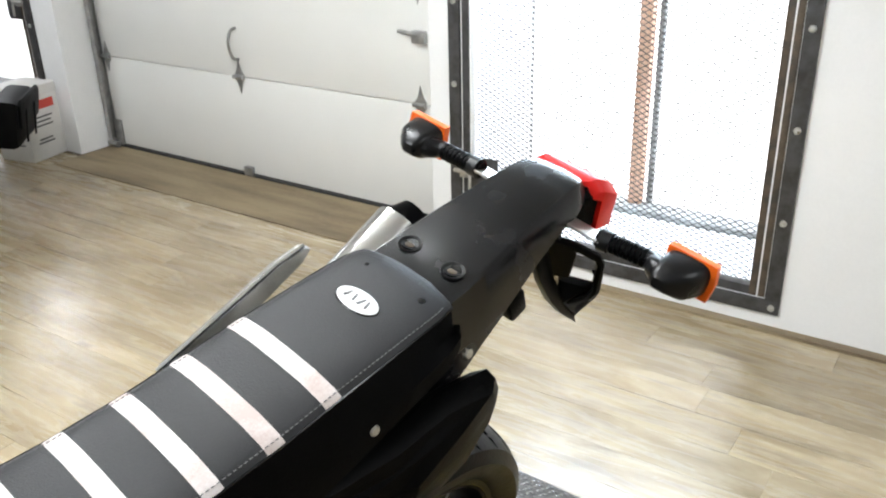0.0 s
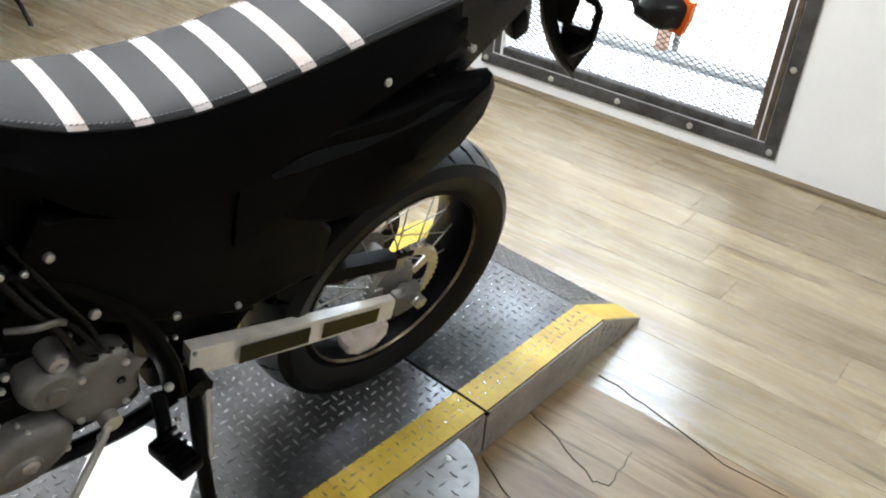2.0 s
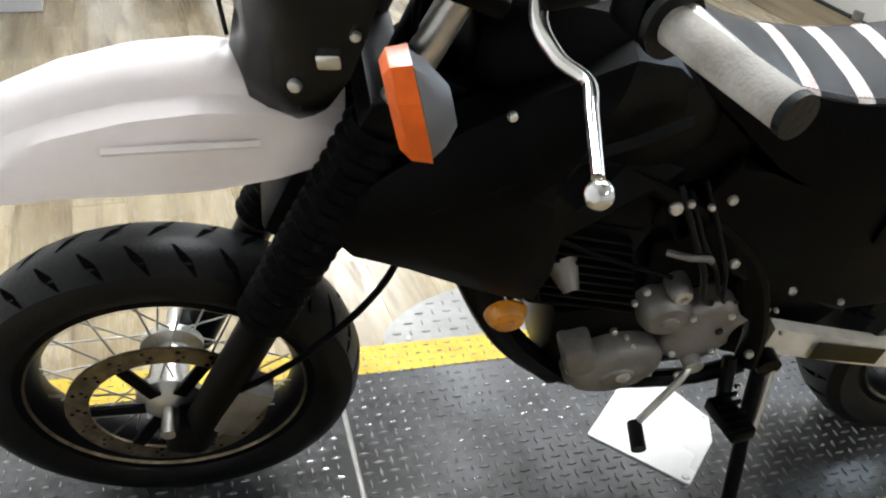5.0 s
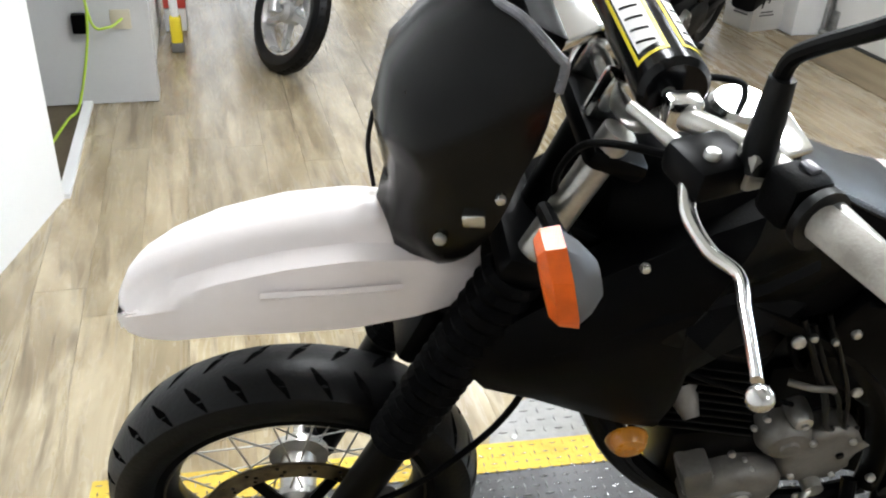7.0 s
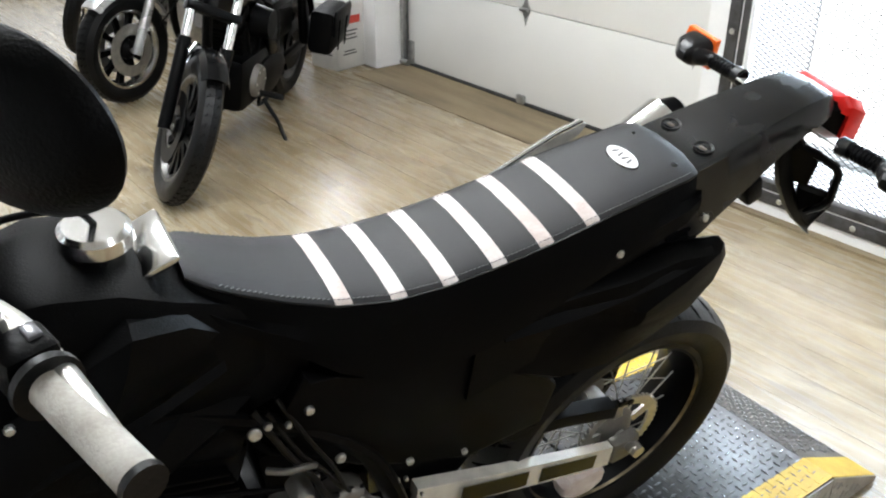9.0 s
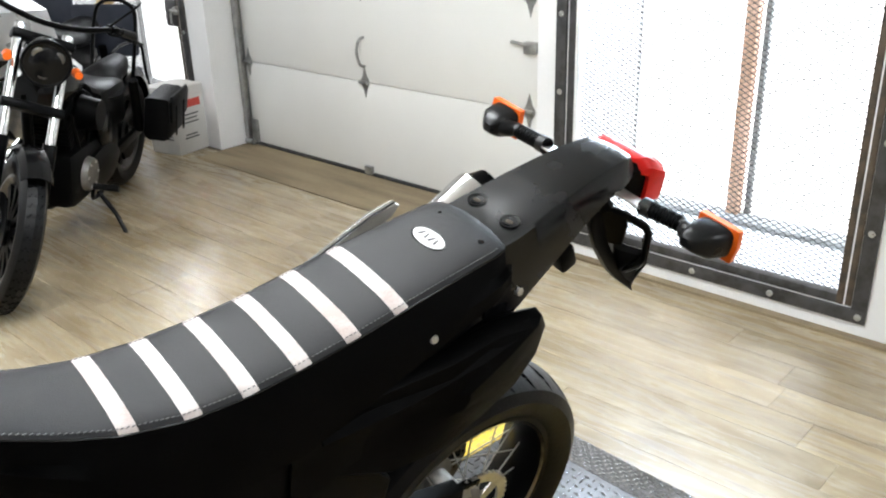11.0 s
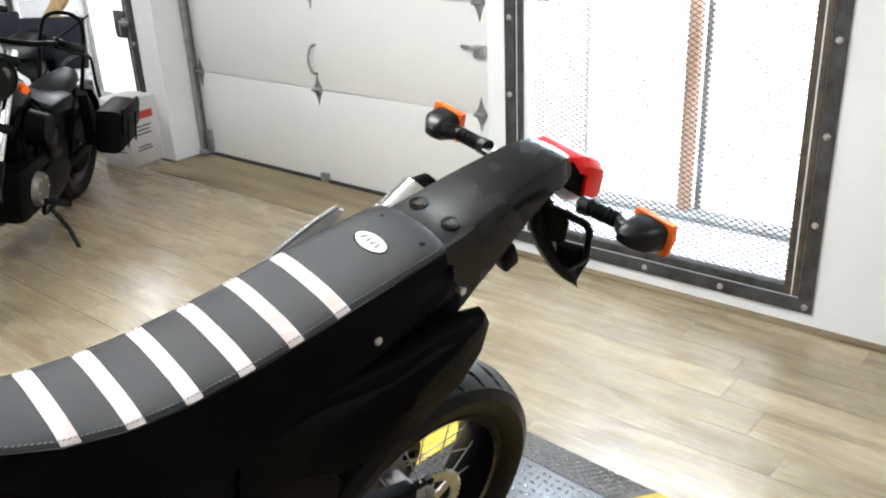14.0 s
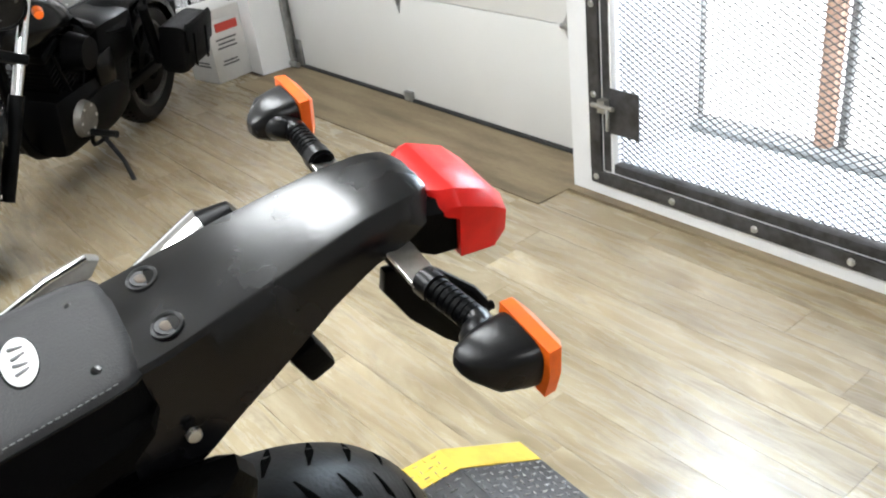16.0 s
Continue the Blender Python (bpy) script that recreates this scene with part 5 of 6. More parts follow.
def mask_shell():
    """The folded shell, 5 mm thick, mirrored about the middle plane."""
    bm = B()
    mid = V(1.15, 0, 1.03)
    lay = []
    for k in (1.0, 0.965):
        grid = []
        for row in MASK:
            full = [(x, -y, z) for x, y, z in reversed(row[1:])] + list(row)
            grid.append([bm.verts.new(mid + (V(*p) - mid) * k) for p in full])
        lay.append(grid)
    nr, nc = len(MASK), len(lay[0][0])
    for g in lay:
        for a, b in zip(g, g[1:]):
            for q in range(nc - 1):
                bm.faces.new((a[q], a[q + 1], b[q + 1], b[q]))
    rim = [(0, q) for q in range(nc)] + [(r, nc - 1) for r in range(1, nr)] + [(nr - 1, q) for q in range(nc - 2, -1, -1)] + [(r, 0) for r in range(nr - 2, 0, -1)]
    for (a, b), (c, d) in zip(rim, rim[1:] + rim[:1]):
        bm.faces.new((lay[0][a][b], lay[0][c][d], lay[1][c][d], lay[1][a][b]))
    return bm


hl = part("headlight_mask", mask_shell(), M_MASK, bike, "black plastic headlight mask with folded edges", smooth=42)
_lip = [MASK[1][4], MASK[0][4], MASK[0][3], MASK[0][2], MASK[0][1], MASK[0][0]]
part("mask_trim", tube(B(), [V(*p) + V(-0.002, 0, 0.002) for p in _lip] + [V(p[0] - 0.002, -p[1], p[2] + 0.002) for p in _lip[-2::-1]], 0.0052, n=8, k=3), M_TRIM, hl, "worn grey rim")
part("mask_strap", tube(B(), [(1.334, -0.02, 1.035), (1.340, -0.02, 0.985), (1.332, -0.02, 0.925)], 0.003, n=6, k=3), M_RUB, hl, "thin black rubber strap")
part("headlight", cyl(B(), (1.20, 0, 1.02), (1.290, 0, 1.02), 0.050, 0.058, n=28), M_GLASSY, hl, "clear headlight lens")
for s in (1, -1):
    bolt((1.262, s * 0.090, 0.935), (0.35, s, 0), 0.008, hl)
    bolt((1.204, s * 0.113, 1.012), (0.1, s, 0), 0.006, hl)
part("mask_clip", box(B(), (1.229, 0.108, 0.978), (0.026, 0.008, 0.018), (0, 10, -14), 0.003), M_ALUP, hl, "bright metal clip")
part("instrument", box(B(), (1.185, 0.0, 1.14), (0.05, 0.13, 0.10), (0, -25, 0), 0.012), M_BLACK, bike, "black instrument box")
part("instrument_glass", box(B(), (1.142, 0.0, 1.165), (0.075, 0.115, 0.014), (0, 30, 0), 0.005), M_ALUP, bike, "glossy instrument face")

# front indicators
for s in (1, -1):
    ind = part("turn_signal", tube(B(), [(1.15, s * 0.10, 0.985), (1.155, s * 0.16, 1.01), (1.155 if s > 0 else 1.2, 0.235 if s > 0 else -0.30, 1.035)], 0.010, n=10), M_BLACK, bike, "amber turn signal on a black stalk")
    o = V(1.158, 0.262, 1.04) if s > 0 else V(1.205, -0.325, 1.06)

    def rg(x, w, h):
        return [o + V(x + 0.28 * b * h, a * w, b * h) for a, b in ((-0.75, -1), (0.55, -1), (1, -0.45), (1, 0.5), (0.4, 1), (-0.6, 1), (-1, 0.5), (-1, -0.5))]

    part("lamp_body", loft(B(), [rg(-0.022, 0.010, 0.018), rg(-0.008, 0.022, 0.036), rg(0.006, 0.028, 0.047)]), M_PRINT, ind, "grey lamp body")
    part("lens", loft(B(), [rg(0.0065, 0.031, 0.051), rg(0.026, 0.029, 0.048), rg(0.034, 0.022, 0.038)]), M_ORANGE, ind, "amber plastic lens")

# handlebar
bar = part("handlebar", tube(B(), [(0.955, -0.40, 1.172), (1.0, -0.27, 1.165), (1.055, -0.17, 1.155), (1.075, -0.10, 1.105), (1.078, 0, 1.10), (1.075, 0.10, 1.105), (1.055, 0.17, 1.155), (1.0, 0.27, 1.168), (0.958, 0.445, 1.175)], 0.0115, n=12, k=6),
           M_ALU, bike, "alloy handlebar with crossbar pad")
part("crossbar", cyl(B(), (1.062, -0.165, 1.16), (1.062, 0.165, 1.16), 0.007, n=10), M_ALU, bar)
pad = part("bar_pad", lathe(B(), [(0.0, 0.135), (0.031, 0.135), (0.0365, 0.128), (0.0365, -0.128), (0.031, -0.135), (0.0, -0.135)], (1.055, 0, 1.160), n=32, closed=False), M_GLOSSBLK, bike, "black foam bar pad with yellow and white print")


def pad_patch(material, a0, a1, y0, y1, lift=0.0005, skew=0.0):
    ts = [radians(a0 + (a1 - a0) * i / 6) for i in range(7)]
    bm = loft(B(), [[(1.055 + (0.0365 + lift) * math.cos(t), y + skew * i / 6, 1.160 + (0.0365 + lift) * math.sin(t)) for i, t in enumerate(ts)] for y in (y0, y1)], closed=False)
    part("pad_print", bm, material, pad)


# two framed panels, one to each side of a black ridge line
for lo, hi in ((22, 78), (98, 154)):
    for a, b in ((lo, lo + 6), (hi - 6, hi)):
        pad_patch(M_YEL, a, b, -0.122, 0.112)
    for y in (-0.122, 0.107):
        pad_patch(M_YEL, lo, hi, y, y + 0.005, 0.0006)
    pad_patch(M_YEL, lo + 10, hi - 10, -0.108, -0.030)
    pad_patch(M_WHT, lo + 10, hi - 10, -0.026, 0.098)
    # slanted dark bars in place of the lettering
    for i in range(9):
        y = -0.100 + 0.0225 * i
        pad_patch(M_GLOSSBLK, lo + 15, hi - 13, y, y + 0.0045, 0.0009, 0.010 if lo < 50 else -0.010)
for s in (1, -1):
    part("bar_clamp", box(B(), (1.078, s * 0.045, 1.095), (0.05, 0.03, 0.06), (0, -21, 0), 0.008), M_ALUP, bar, "polished bar clamp")
    part("crossbar_clamp", box(B(), (1.058, s * 0.162, 1.158), (0.035, 0.026, 0.034), (0, 0, 0), 0.005), M_ALUP, bar)
    g0, g1 = V(0.996, s * 0.325, 1.165), V(0.958 if s > 0 else 0.962, s * 0.445, 1.175)
    if s < 0:
        g1 = V(0.955, -0.41, 1.172)
    gp = part("grip", cyl(B(), g0, g1, 0.0165, n=20), M_GRIP, bar, "worn pale grey rubber grip")
    dd = (g1 - g0).normalized()
    part("grip_flange", cyl(B(), g0 - dd * 0.004, g0 + dd * 0.004, 0.028, n=22), M_RUB, gp)
    part("grip_end", cyl(B(), g1 - dd * 0.001, g1 + dd * 0.006, 0.0175, n=20), M_RUB, gp, "black grip end")
    part("switch_box", box(B(), (1.006, s * 0.297, 1.168), (0.046, 0.040, 0.046), (0, 0, s * 18), 0.009), M_BLACK, bar, "black switch housing")
    part("switch_button", box(B(), (0.998, s * 0.292, 1.192), (0.012, 0.016, 0.006), (0, 0, s * 18), 0.002), M_TRIM, bar)
    pc = part("lever_perch", box(B(), (1.062, s * 0.250, 1.162), (0.062, 0.058, 0.036), (0, 0, s * 18), 0.010), M_BLKMET, bar, "black lever perch")
    bolt((1.068, s * 0.262, 1.182), (0, 0, 1), 0.0075, pc)
    part("lever", tube(B(), [(1.078, s * 0.25, 1.160), (1.085, s * 0.285, 1.140), (1.078, s * 0.325, 1.133), (1.062, s * 0.352, 1.131), (1.070, s * 0.39, 1.130), (1.085, s * 0.455, 1.129)], [0.0105, 0.0062], n=12, k=5, flat=0.75), M_ALUP, pc, "polished alloy lever")
    part("lever_ball", lathe(B(), [(0.0105 * math.sin(math.pi * i / 10), -0.0105 * math.cos(math.pi * i / 10)) for i in range(11)], (1.089, s * 0.470, 1.129), n=18, closed=False), M_ALUP, pc)
    part("perch_clamp", box(B(), (1.028, s * 0.262, 1.172), (0.030, 0.026, 0.040), (0, 0, s * 18), 0.006), M_ALU, pc, "bare alloy bar clamp")
    part("lever_pivot", cyl(B(), (1.078, s * 0.25, 1.146), (1.078, s * 0.25, 1.178), 0.009, n=14), M_BLKMET, pc)
    part("cable_adjuster", cyl(B(), (1.082, s * 0.225, 1.165), (1.108, s * 0.165, 1.165), 0.008, 0.006, n=12), M_ALU, pc)
    if s < 0:
        rv = part("brake_reservoir", box(B(), (1.058, -0.225, 1.205), (0.048, 0.060, 0.046), (0, 0, -18), 0.009), M_BLKMET, bar, "black brake fluid reservoir")
        part("reservoir_lid", box(B(), (1.058, -0.225, 1.231), (0.052, 0.064, 0.007), (0, 0, -18), 0.003), M_GLOSSBLK, rv)
    # mirrors
    mr = part("mirror", tube(B(), [(1.028, s * 0.262, 1.18), (1.028, s * 0.254, 1.235), (1.028, s * 0.256, 1.268), (1.025, s * 0.280, 1.295), (1.012, s * 0.335, 1.345), (0.998, s * 0.365, 1.388)], 0.0075, n=10, k=4), M_BLKMET, bike, "round black mirror on a bent stem")
    part("stem_boot", cyl(B(), (1.029, s * 0.264, 1.170), (1.028, s * 0.255, 1.252), 0.016, 0.011, n=14), M_RUB, mr)
    part("stem_nut", cyl(B(), (1.0285, s * 0.266, 1.166), (1.0285, s * 0.266, 1.176), 0.013, n=6), M_ALU, mr, smooth=0)
    hd = B()
    lathe(hd, [(0.001, 0.028), (0.035, 0.025), (0.06, 0.016), (0.072, 0.005), (0.075, -0.004), (0.073, -0.008), (0.001, -0.008)], n=36, closed=False)
    ho = part("mirror_head", hd, M_BLACK, mr, "matt black oval mirror shell")
    ho.data.transform(Matrix.Translation((0.985, s * 0.390, 1.424)) @ Matrix.Rotation(radians(-90 + s * 37), 4, "Z") @ Matrix.Diagonal((0.90, 0.9, 0.72, 1)))
    gl = part("mirror_glass", lathe(B(), [(0.001, -0.0085), (0.070, -0.0085), (0.070, -0.0075), (0.001, -0.0075)], n=36, closed=False), M_CHROME, mr, "mirror glass")
    gl.data.transform(Matrix.Translation((0.985, s * 0.390, 1.424)) @ Matrix.Rotation(radians(-90 + s * 37), 4, "Z") @ Matrix.Diagonal((0.90, 0.9, 0.72, 1)))


# ---- the parked motorcycles ----
def cast_wheel(name, m, r, w, spokes, rim_mat, spoke_mat, parent, thin=False, disc_mat=M_ALU):
    wh = new(name)
    wh.parent = parent
    wh.matrix_local = m
    rr = r * 0.70
    k = r - rr
    half = [(rr, w * 0.34), (rr + k * 0.3, w * 0.48), (rr + k * 0.6, w * 0.5), (r - k * 0.12, w * 0.34), (r, 0)]
    ty = part("tyre", lathe(B(), half + [(a, -b) for a, b in reversed(half[:-1])], n=56), M_RUB, wh, "black road tyre")
    bm = B()
    for i in range(48):
        t = 2 * math.pi * i / 48
        for s in (-1, 0, 1):
            for z in (0, 1):
                a, yy = t + 0.03 * z, s * w * 0.2 + (z - 0.5) * w * 0.1
                box(bm, ((r - 0.002 - abs(s) * k * 0.05) * math.cos(a), yy, (r - 0.002 - abs(s) * k * 0.05) * math.sin(a)), (0.005, w * 0.11, 0.006), (0, -math.degrees(a), 35 if z else -35))
    part("tread_block", bm, M_VINYLSHADE, ty, smooth=0, kind="stuff")
    part("rim", lathe(B(), [(rr + 0.006, w * 0.36), (rr - 0.008, w * 0.36), (rr - 0.02, w * 0.2), (rr - 0.03, 0), (rr - 0.02, -w * 0.2), (rr - 0.008, -w * 0.36), (rr + 0.006, -w * 0.36)], n=56), rim_mat, wh)
    part("hub", lathe(B(), [(0.0, 0.06), (0.03, 0.06), (0.055, 0.04), (0.06, 0.0), (0.055, -0.04), (0.03, -0.06), (0.0, -0.06)], n=28, closed=False), spoke_mat, wh)
    for i in range(spokes):
        t = 2 * math.pi * i / spokes
        c, s_ = math.cos(t), math.sin(t)
        if thin:
            bm = cyl(B(), (0.05 * c, 0.03 * (1 if i % 2 else -1), 0.05 * s_), ((rr - 0.02) * math.cos(t + 0.12), 0, (rr - 0.02) * math.sin(t + 0.12)), 0.0025, n=6)
        else:
            bm = loft(B(), [[(q * c - a * s_, b, q * s_ + a * c) for a, b in ((-h, -d), (h, -d), (h, d), (-h, d))] for q, h, d in ((0.045, 0.022, 0.02), (rr * 0.6, 0.014, 0.015), (rr - 0.018, 0.02, 0.018))])
        part("spoke", bm, spoke_mat, wh)
    if disc_mat:
        for s in (1, -1):
            part("brake_disc", lathe(B(), [(rr * 0.68, s * 0.062), (rr * 0.40, s * 0.062), (rr * 0.40, s * 0.058), (rr * 0.68, s * 0.058)], n=40), disc_mat, wh)
    part("axle", cyl(B(), (0, -0.1, 0), (0, 0.1, 0), 0.012, n=12), M_ALU, wh)
    return wh


def road_bike(m, label, style):
    """A parked road motorcycle: x ahead, y left, z up, the rear tyre's foot at the origin."""
    g = thing("parked_motorcycle", m, label, "motorcycle")
    st = style
    wb, r0, r1 = st["base"], st["rear"], st["front"]
    cast_wheel("rear_wheel", pose(0, 0, r0), r0, st["rw"], st["spokes"], st["rim"], st["spoke"], g, thin=st.get("thin", False), disc_mat=st.get("disc", M_ALU))
    # steering head turned to the left
    head = V(wb - 0.42, 0, 0.80)
    turn = Matrix.Translation(head) @ Matrix.Rotation(radians(-st["rake"]), 4, "Y") @ Matrix.Rotation(radians(st["steer"]), 4, "Z") @ Matrix.Rotation(radians(st["rake"]), 4, "Y") @ Matrix.Translation(-head)
    cast_wheel("front_wheel", turn @ pose(wb, 0, r1), r1, st["fw"], st["spokes"], st["rim"], st["spoke"], g, thin=st.get("thin", False), disc_mat=st.get("disc", M_ALU))

    def fp(name, bm, mt, label_=""):
        ob = part(name, bm, mt, g, label_)
        ob.data.transform(turn)
        return ob

    ax = V(wb, 0, r1)
    up = V(-math.tan(radians(st["rake"])), 0, 1)
    topz = st["barz"] - 0.05
    for s in (1, -1):
        fp("fork_leg", cyl(B(), ax + V(0, s * 0.095, -0.02), ax + V(0, s * 0.095, 0) + up * 0.34, 0.029, n=14), st["leg"])
        fp("fork_tube", cyl(B(), ax + V(0, s * 0.095, 0) + up * 0.33, ax + V(0, s * 0.095, 0) + up * (topz - r1), 0.021, n=14), M_CHROME, "chrome fork tube")
    for q in (0.46, topz - r1 - 0.04):
        c = ax + up * q
        fp("fork_clamp", box(B(), c, (0.07, 0.25, 0.04), (0, -st["rake"], 0), 0.01), M_BLKMET)
    fr = r1 + 0.028
    half = st["fw"] * 0.62
    bm = loft(B(), [[ax + V(math.cos(t) * q, y, math.sin(t) * q) for y, q in ((-half, fr - 0.03), (-half * 0.7, fr), (0, fr + 0.012), (half * 0.7, fr), (half, fr - 0.03), (half * 0.7, fr - 0.006), (-half * 0.7, fr - 0.006))] for t in [radians(a) for a in range(*st.get("guard", (35, 150)), 8)]])
    fp("front_fender", bm, st["fender"])
    hl_ = ax + up * (st["lampz"] - r1) + V(0.10, 0, 0)
    ob = fp("headlight", loft(B(), [[hl_ + V(q, r_ * math.cos(t), r_ * math.sin(t)) for t in [2 * math.pi * i / 28 for i in range(28)]] for q, r_ in ((-0.13, 0.02), (-0.11, 0.055), (-0.05, 0.088), (0.02, 0.098), (0.035, 0.096))]), st["lamp"], "round headlight")
    for dy, dz, r_ in ((0.036, 0.03, 0.03), (-0.036, 0.03, 0.03), (0.0, -0.036, 0.034)):
        fp("lamp_reflector", cyl(B(), hl_ + V(0.034, dy, dz), hl_ + V(0.040, dy, dz), r_, r_ * 0.8, n=18), M_DISC)
    fp("headlight_ring", tube(B(), [hl_ + V(0.036, 0.094 * math.cos(t), 0.094 * math.sin(t)) for t in [2 * math.pi * i / 32 for i in range(33)]], 0.006, n=8), st["leg"])
    fp("headlight_lens", lathe(B(), [(0.0, 0.02), (0.05, 0.014), (0.078, 0.0)], n=28, closed=False), M_GLOSSBLK if st.get("dark") else M_GLASSY).data.transform(turn @ Matrix.Translation(hl_ + V(0.03, 0, 0)) @ Matrix.Rotation(radians(-90), 4, "Z") @ turn.inverted())
    bt = ax + up * (topz - r1)
    bz = st["barz"]
    fp("handlebar", tube(B(), [(bt.x - 0.20, 0.40, bz), (bt.x - 0.08, 0.28, bz + 0.02), (bt.x - 0.01, 0.16, bz), (bt.x, 0, bt.z + 0.03), (bt.x - 0.01, -0.16, bz), (bt.x - 0.08, -0.28, bz + 0.02), (bt.x - 0.20, -0.40, bz)], 0.0125, k=5), st["bar"])
    for s in (1, -1):
        fp("grip", cyl(B(), (bt.x - 0.13, s * 0.33, bz + 0.012), (bt.x - 0.21, s * 0.42, bz - 0.004), 0.019, n=14), M_RUB)
        fp("switch_box", box(B(), (bt.x - 0.09, s * 0.285, bz + 0.015), (0.05, 0.045, 0.045), (0, 0, s * 30), 0.008), M_BLACK)
        fp("lever", tube(B(), [(bt.x - 0.05, s * 0.28, bz + 0.01), (bt.x - 0.06, s * 0.36, bz), (bt.x - 0.12, s * 0.44, bz - 0.01)], 0.006, k=3), st["bar"])
        fp("mirror", tube(B(), [(bt.x - 0.07, s * 0.26, bz + 0.03), (bt.x - 0.04, s * 0.32, bz + 0.13), (bt.x - 0.06, s * 0.36, bz + 0.18)], 0.005), M_BLKMET)
        fp("turn_signal", cyl(B(), hl_ + V(-0.03, s * 0.135, -0.02), hl_ + V(0.01, s * 0.14, -0.02), 0.021, 0.017, n=14), M_ORANGE, "amber turn signal")
    # body
    tz = st["tankz"]
    bm = loft(B(), [[(x, w * math.cos(t), z + h * math.sin(t) * (1 if math.sin(t) > 0 else 0.8)) for t in [2 * math.pi * i / 16 for i in range(16)]] for x, w, z, h in
                    ((wb - 0.90, 0.07, tz - 0.03, 0.06), (wb - 0.80, 0.11, tz, 0.10), (wb - 0.62, 0.14, tz + 0.02, 0.13), (wb - 0.48, 0.12, tz + 0.02, 0.13), (wb - 0.40, 0.06, tz + 0.02, 0.08))])
    part("fuel_tank", bm, st["paint"], g)
    part("seat", loft(B(), [[(x, w * math.cos(t), z + 0.05 * math.sin(t)) for t in [2 * math.pi * i / 14 for i in range(14)]] for x, w, z in
                            ((wb - 0.92, 0.10, tz - 0.07), (wb - 1.05, 0.14, tz - 0.13), (wb - 1.20, 0.15, tz - 0.145), (wb - 1.30, 0.13, tz - 0.12), (wb - 1.36, 0.10, tz - 0.09), (wb - 1.50, 0.09, tz - 0.08), (wb - 1.60, 0.06, tz - 0.07))]), M_LEATHER, g, "black leather saddle")
    part("frame", tube(B(), [(wb - 0.42, 0, 0.80), (wb - 0.45, 0, 0.40), (wb - 0.62, 0, 0.22), (wb - 1.10, 0, 0.24), (wb - 1.20, 0, 0.55), (wb - 0.90, 0, tz - 0.06), (wb - 0.45, 0, tz)], 0.024, k=4), M_BLKMET, g)
    e0 = V(wb - 0.78, 0, 0.36)
    part("crankcase", box(B(), e0, (0.46, 0.28, 0.28), (0, 0, 0), 0.05), st["engine"], g)
    part("gearbox", box(B(), e0 + V(-0.30, 0, 0.02), (0.30, 0.26, 0.26), (0, 0, 0), 0.04), st["engine"], g)
    part("side_box", box(B(), (wb - 1.15, 0, 0.58), (0.36, 0.27, 0.24), (0, 0, 0), 0.04), st["engine"] if st.get("bag") else M_BLACK, g)
    part("air_cleaner", cyl(B(), e0 + V(0.0, 0.10, 0.28), e0 + V(0.0, 0.19, 0.28), 0.085, 0.07, n=24), M_BLKMET, g)
    for s in (1, -1):
        part("engine_cover", cyl(B(), e0 + V(0.06, s * 0.12, 0), e0 + V(0.06, s * 0.17, 0), 0.09, 0.075, n=26), st["cover"], g)
    for ang in ((-24, 22) if st["twin"] else (0,)):
        for q in range(8):
            c = e0 + V(math.sin(radians(ang)) * (0.14 + 0.022 * q), 0, math.cos(radians(ang)) * (0.14 + 0.022 * q))
            part("cooling_fin", box(B(), c, (0.17, 0.20, 0.009), (0, ang, 0), 0.002), st["engine"], g)
        c = e0 + V(math.sin(radians(ang)) * 0.24, 0, math.cos(radians(ang)) * 0.24)
        part("cylinder", box(B(), c, (0.13, 0.16, 0.22), (0, ang, 0), 0.01), st["engine"], g)
        for s in (1, -1):
            c = e0 + V(math.sin(radians(ang)) * 0.35, s * 0.05, math.cos(radians(ang)) * 0.35)
            part("rocker_cover", box(B(), c, (0.15, 0.09, 0.05), (0, ang, 0), 0.016), st["engine"], g)
            part("pushrod_tube", cyl(B(), e0 + V(math.sin(radians(ang)) * 0.10 + 0.03, s * 0.115, 0.10), c + V(0, s * 0.045, -0.02), 0.009, n=8), st["leg"] if st.get("bag") else M_CHROME, g)
    for s in (1, -1):
        part("primary_cover", loft(B(), [[(e0.x - 0.12 + l * math.cos(t), s * y, e0.z - 0.02 + h_ * math.sin(t)) for t in [2 * math.pi * i / 24 for i in range(24)]] for y, l, h_ in ((0.12, 0.25, 0.105), (0.155, 0.245, 0.10), (0.165, 0.21, 0.075))]), st["engine"], g)
        for q in range(6):
            t = 2 * math.pi * q / 6
            part("cover_bolt", dome(B(), (e0.x + 0.06 + 0.062 * math.cos(t), s * 0.17, e0.z + 0.062 * math.sin(t)), (0, s, 0), 0.007, 0.004, 8), M_BOLT, g)
        part("peg_bracket", tube(B(), [(wb - 0.72, s * 0.17, 0.30), (wb - 0.76, s * 0.15, 0.22), (wb - 0.92, s * 0.14, 0.20)], 0.010, k=3), M_BLKMET, g)
    part("brake_line", tube(B(), [(wb - 0.50, 0.12, 0.98), (wb - 0.36, 0.16, 0.80), (wb - 0.34, 0.12, 0.60), (wb - 0.16, 0.10, 0.45)], 0.005, k=6), M_RUB, g)
    part("battery_box", box(B(), (wb - 0.98, 0.13, 0.50), (0.16, 0.04, 0.17), (0, 6, 0), 0.015), M_GLOSSBLK, g)
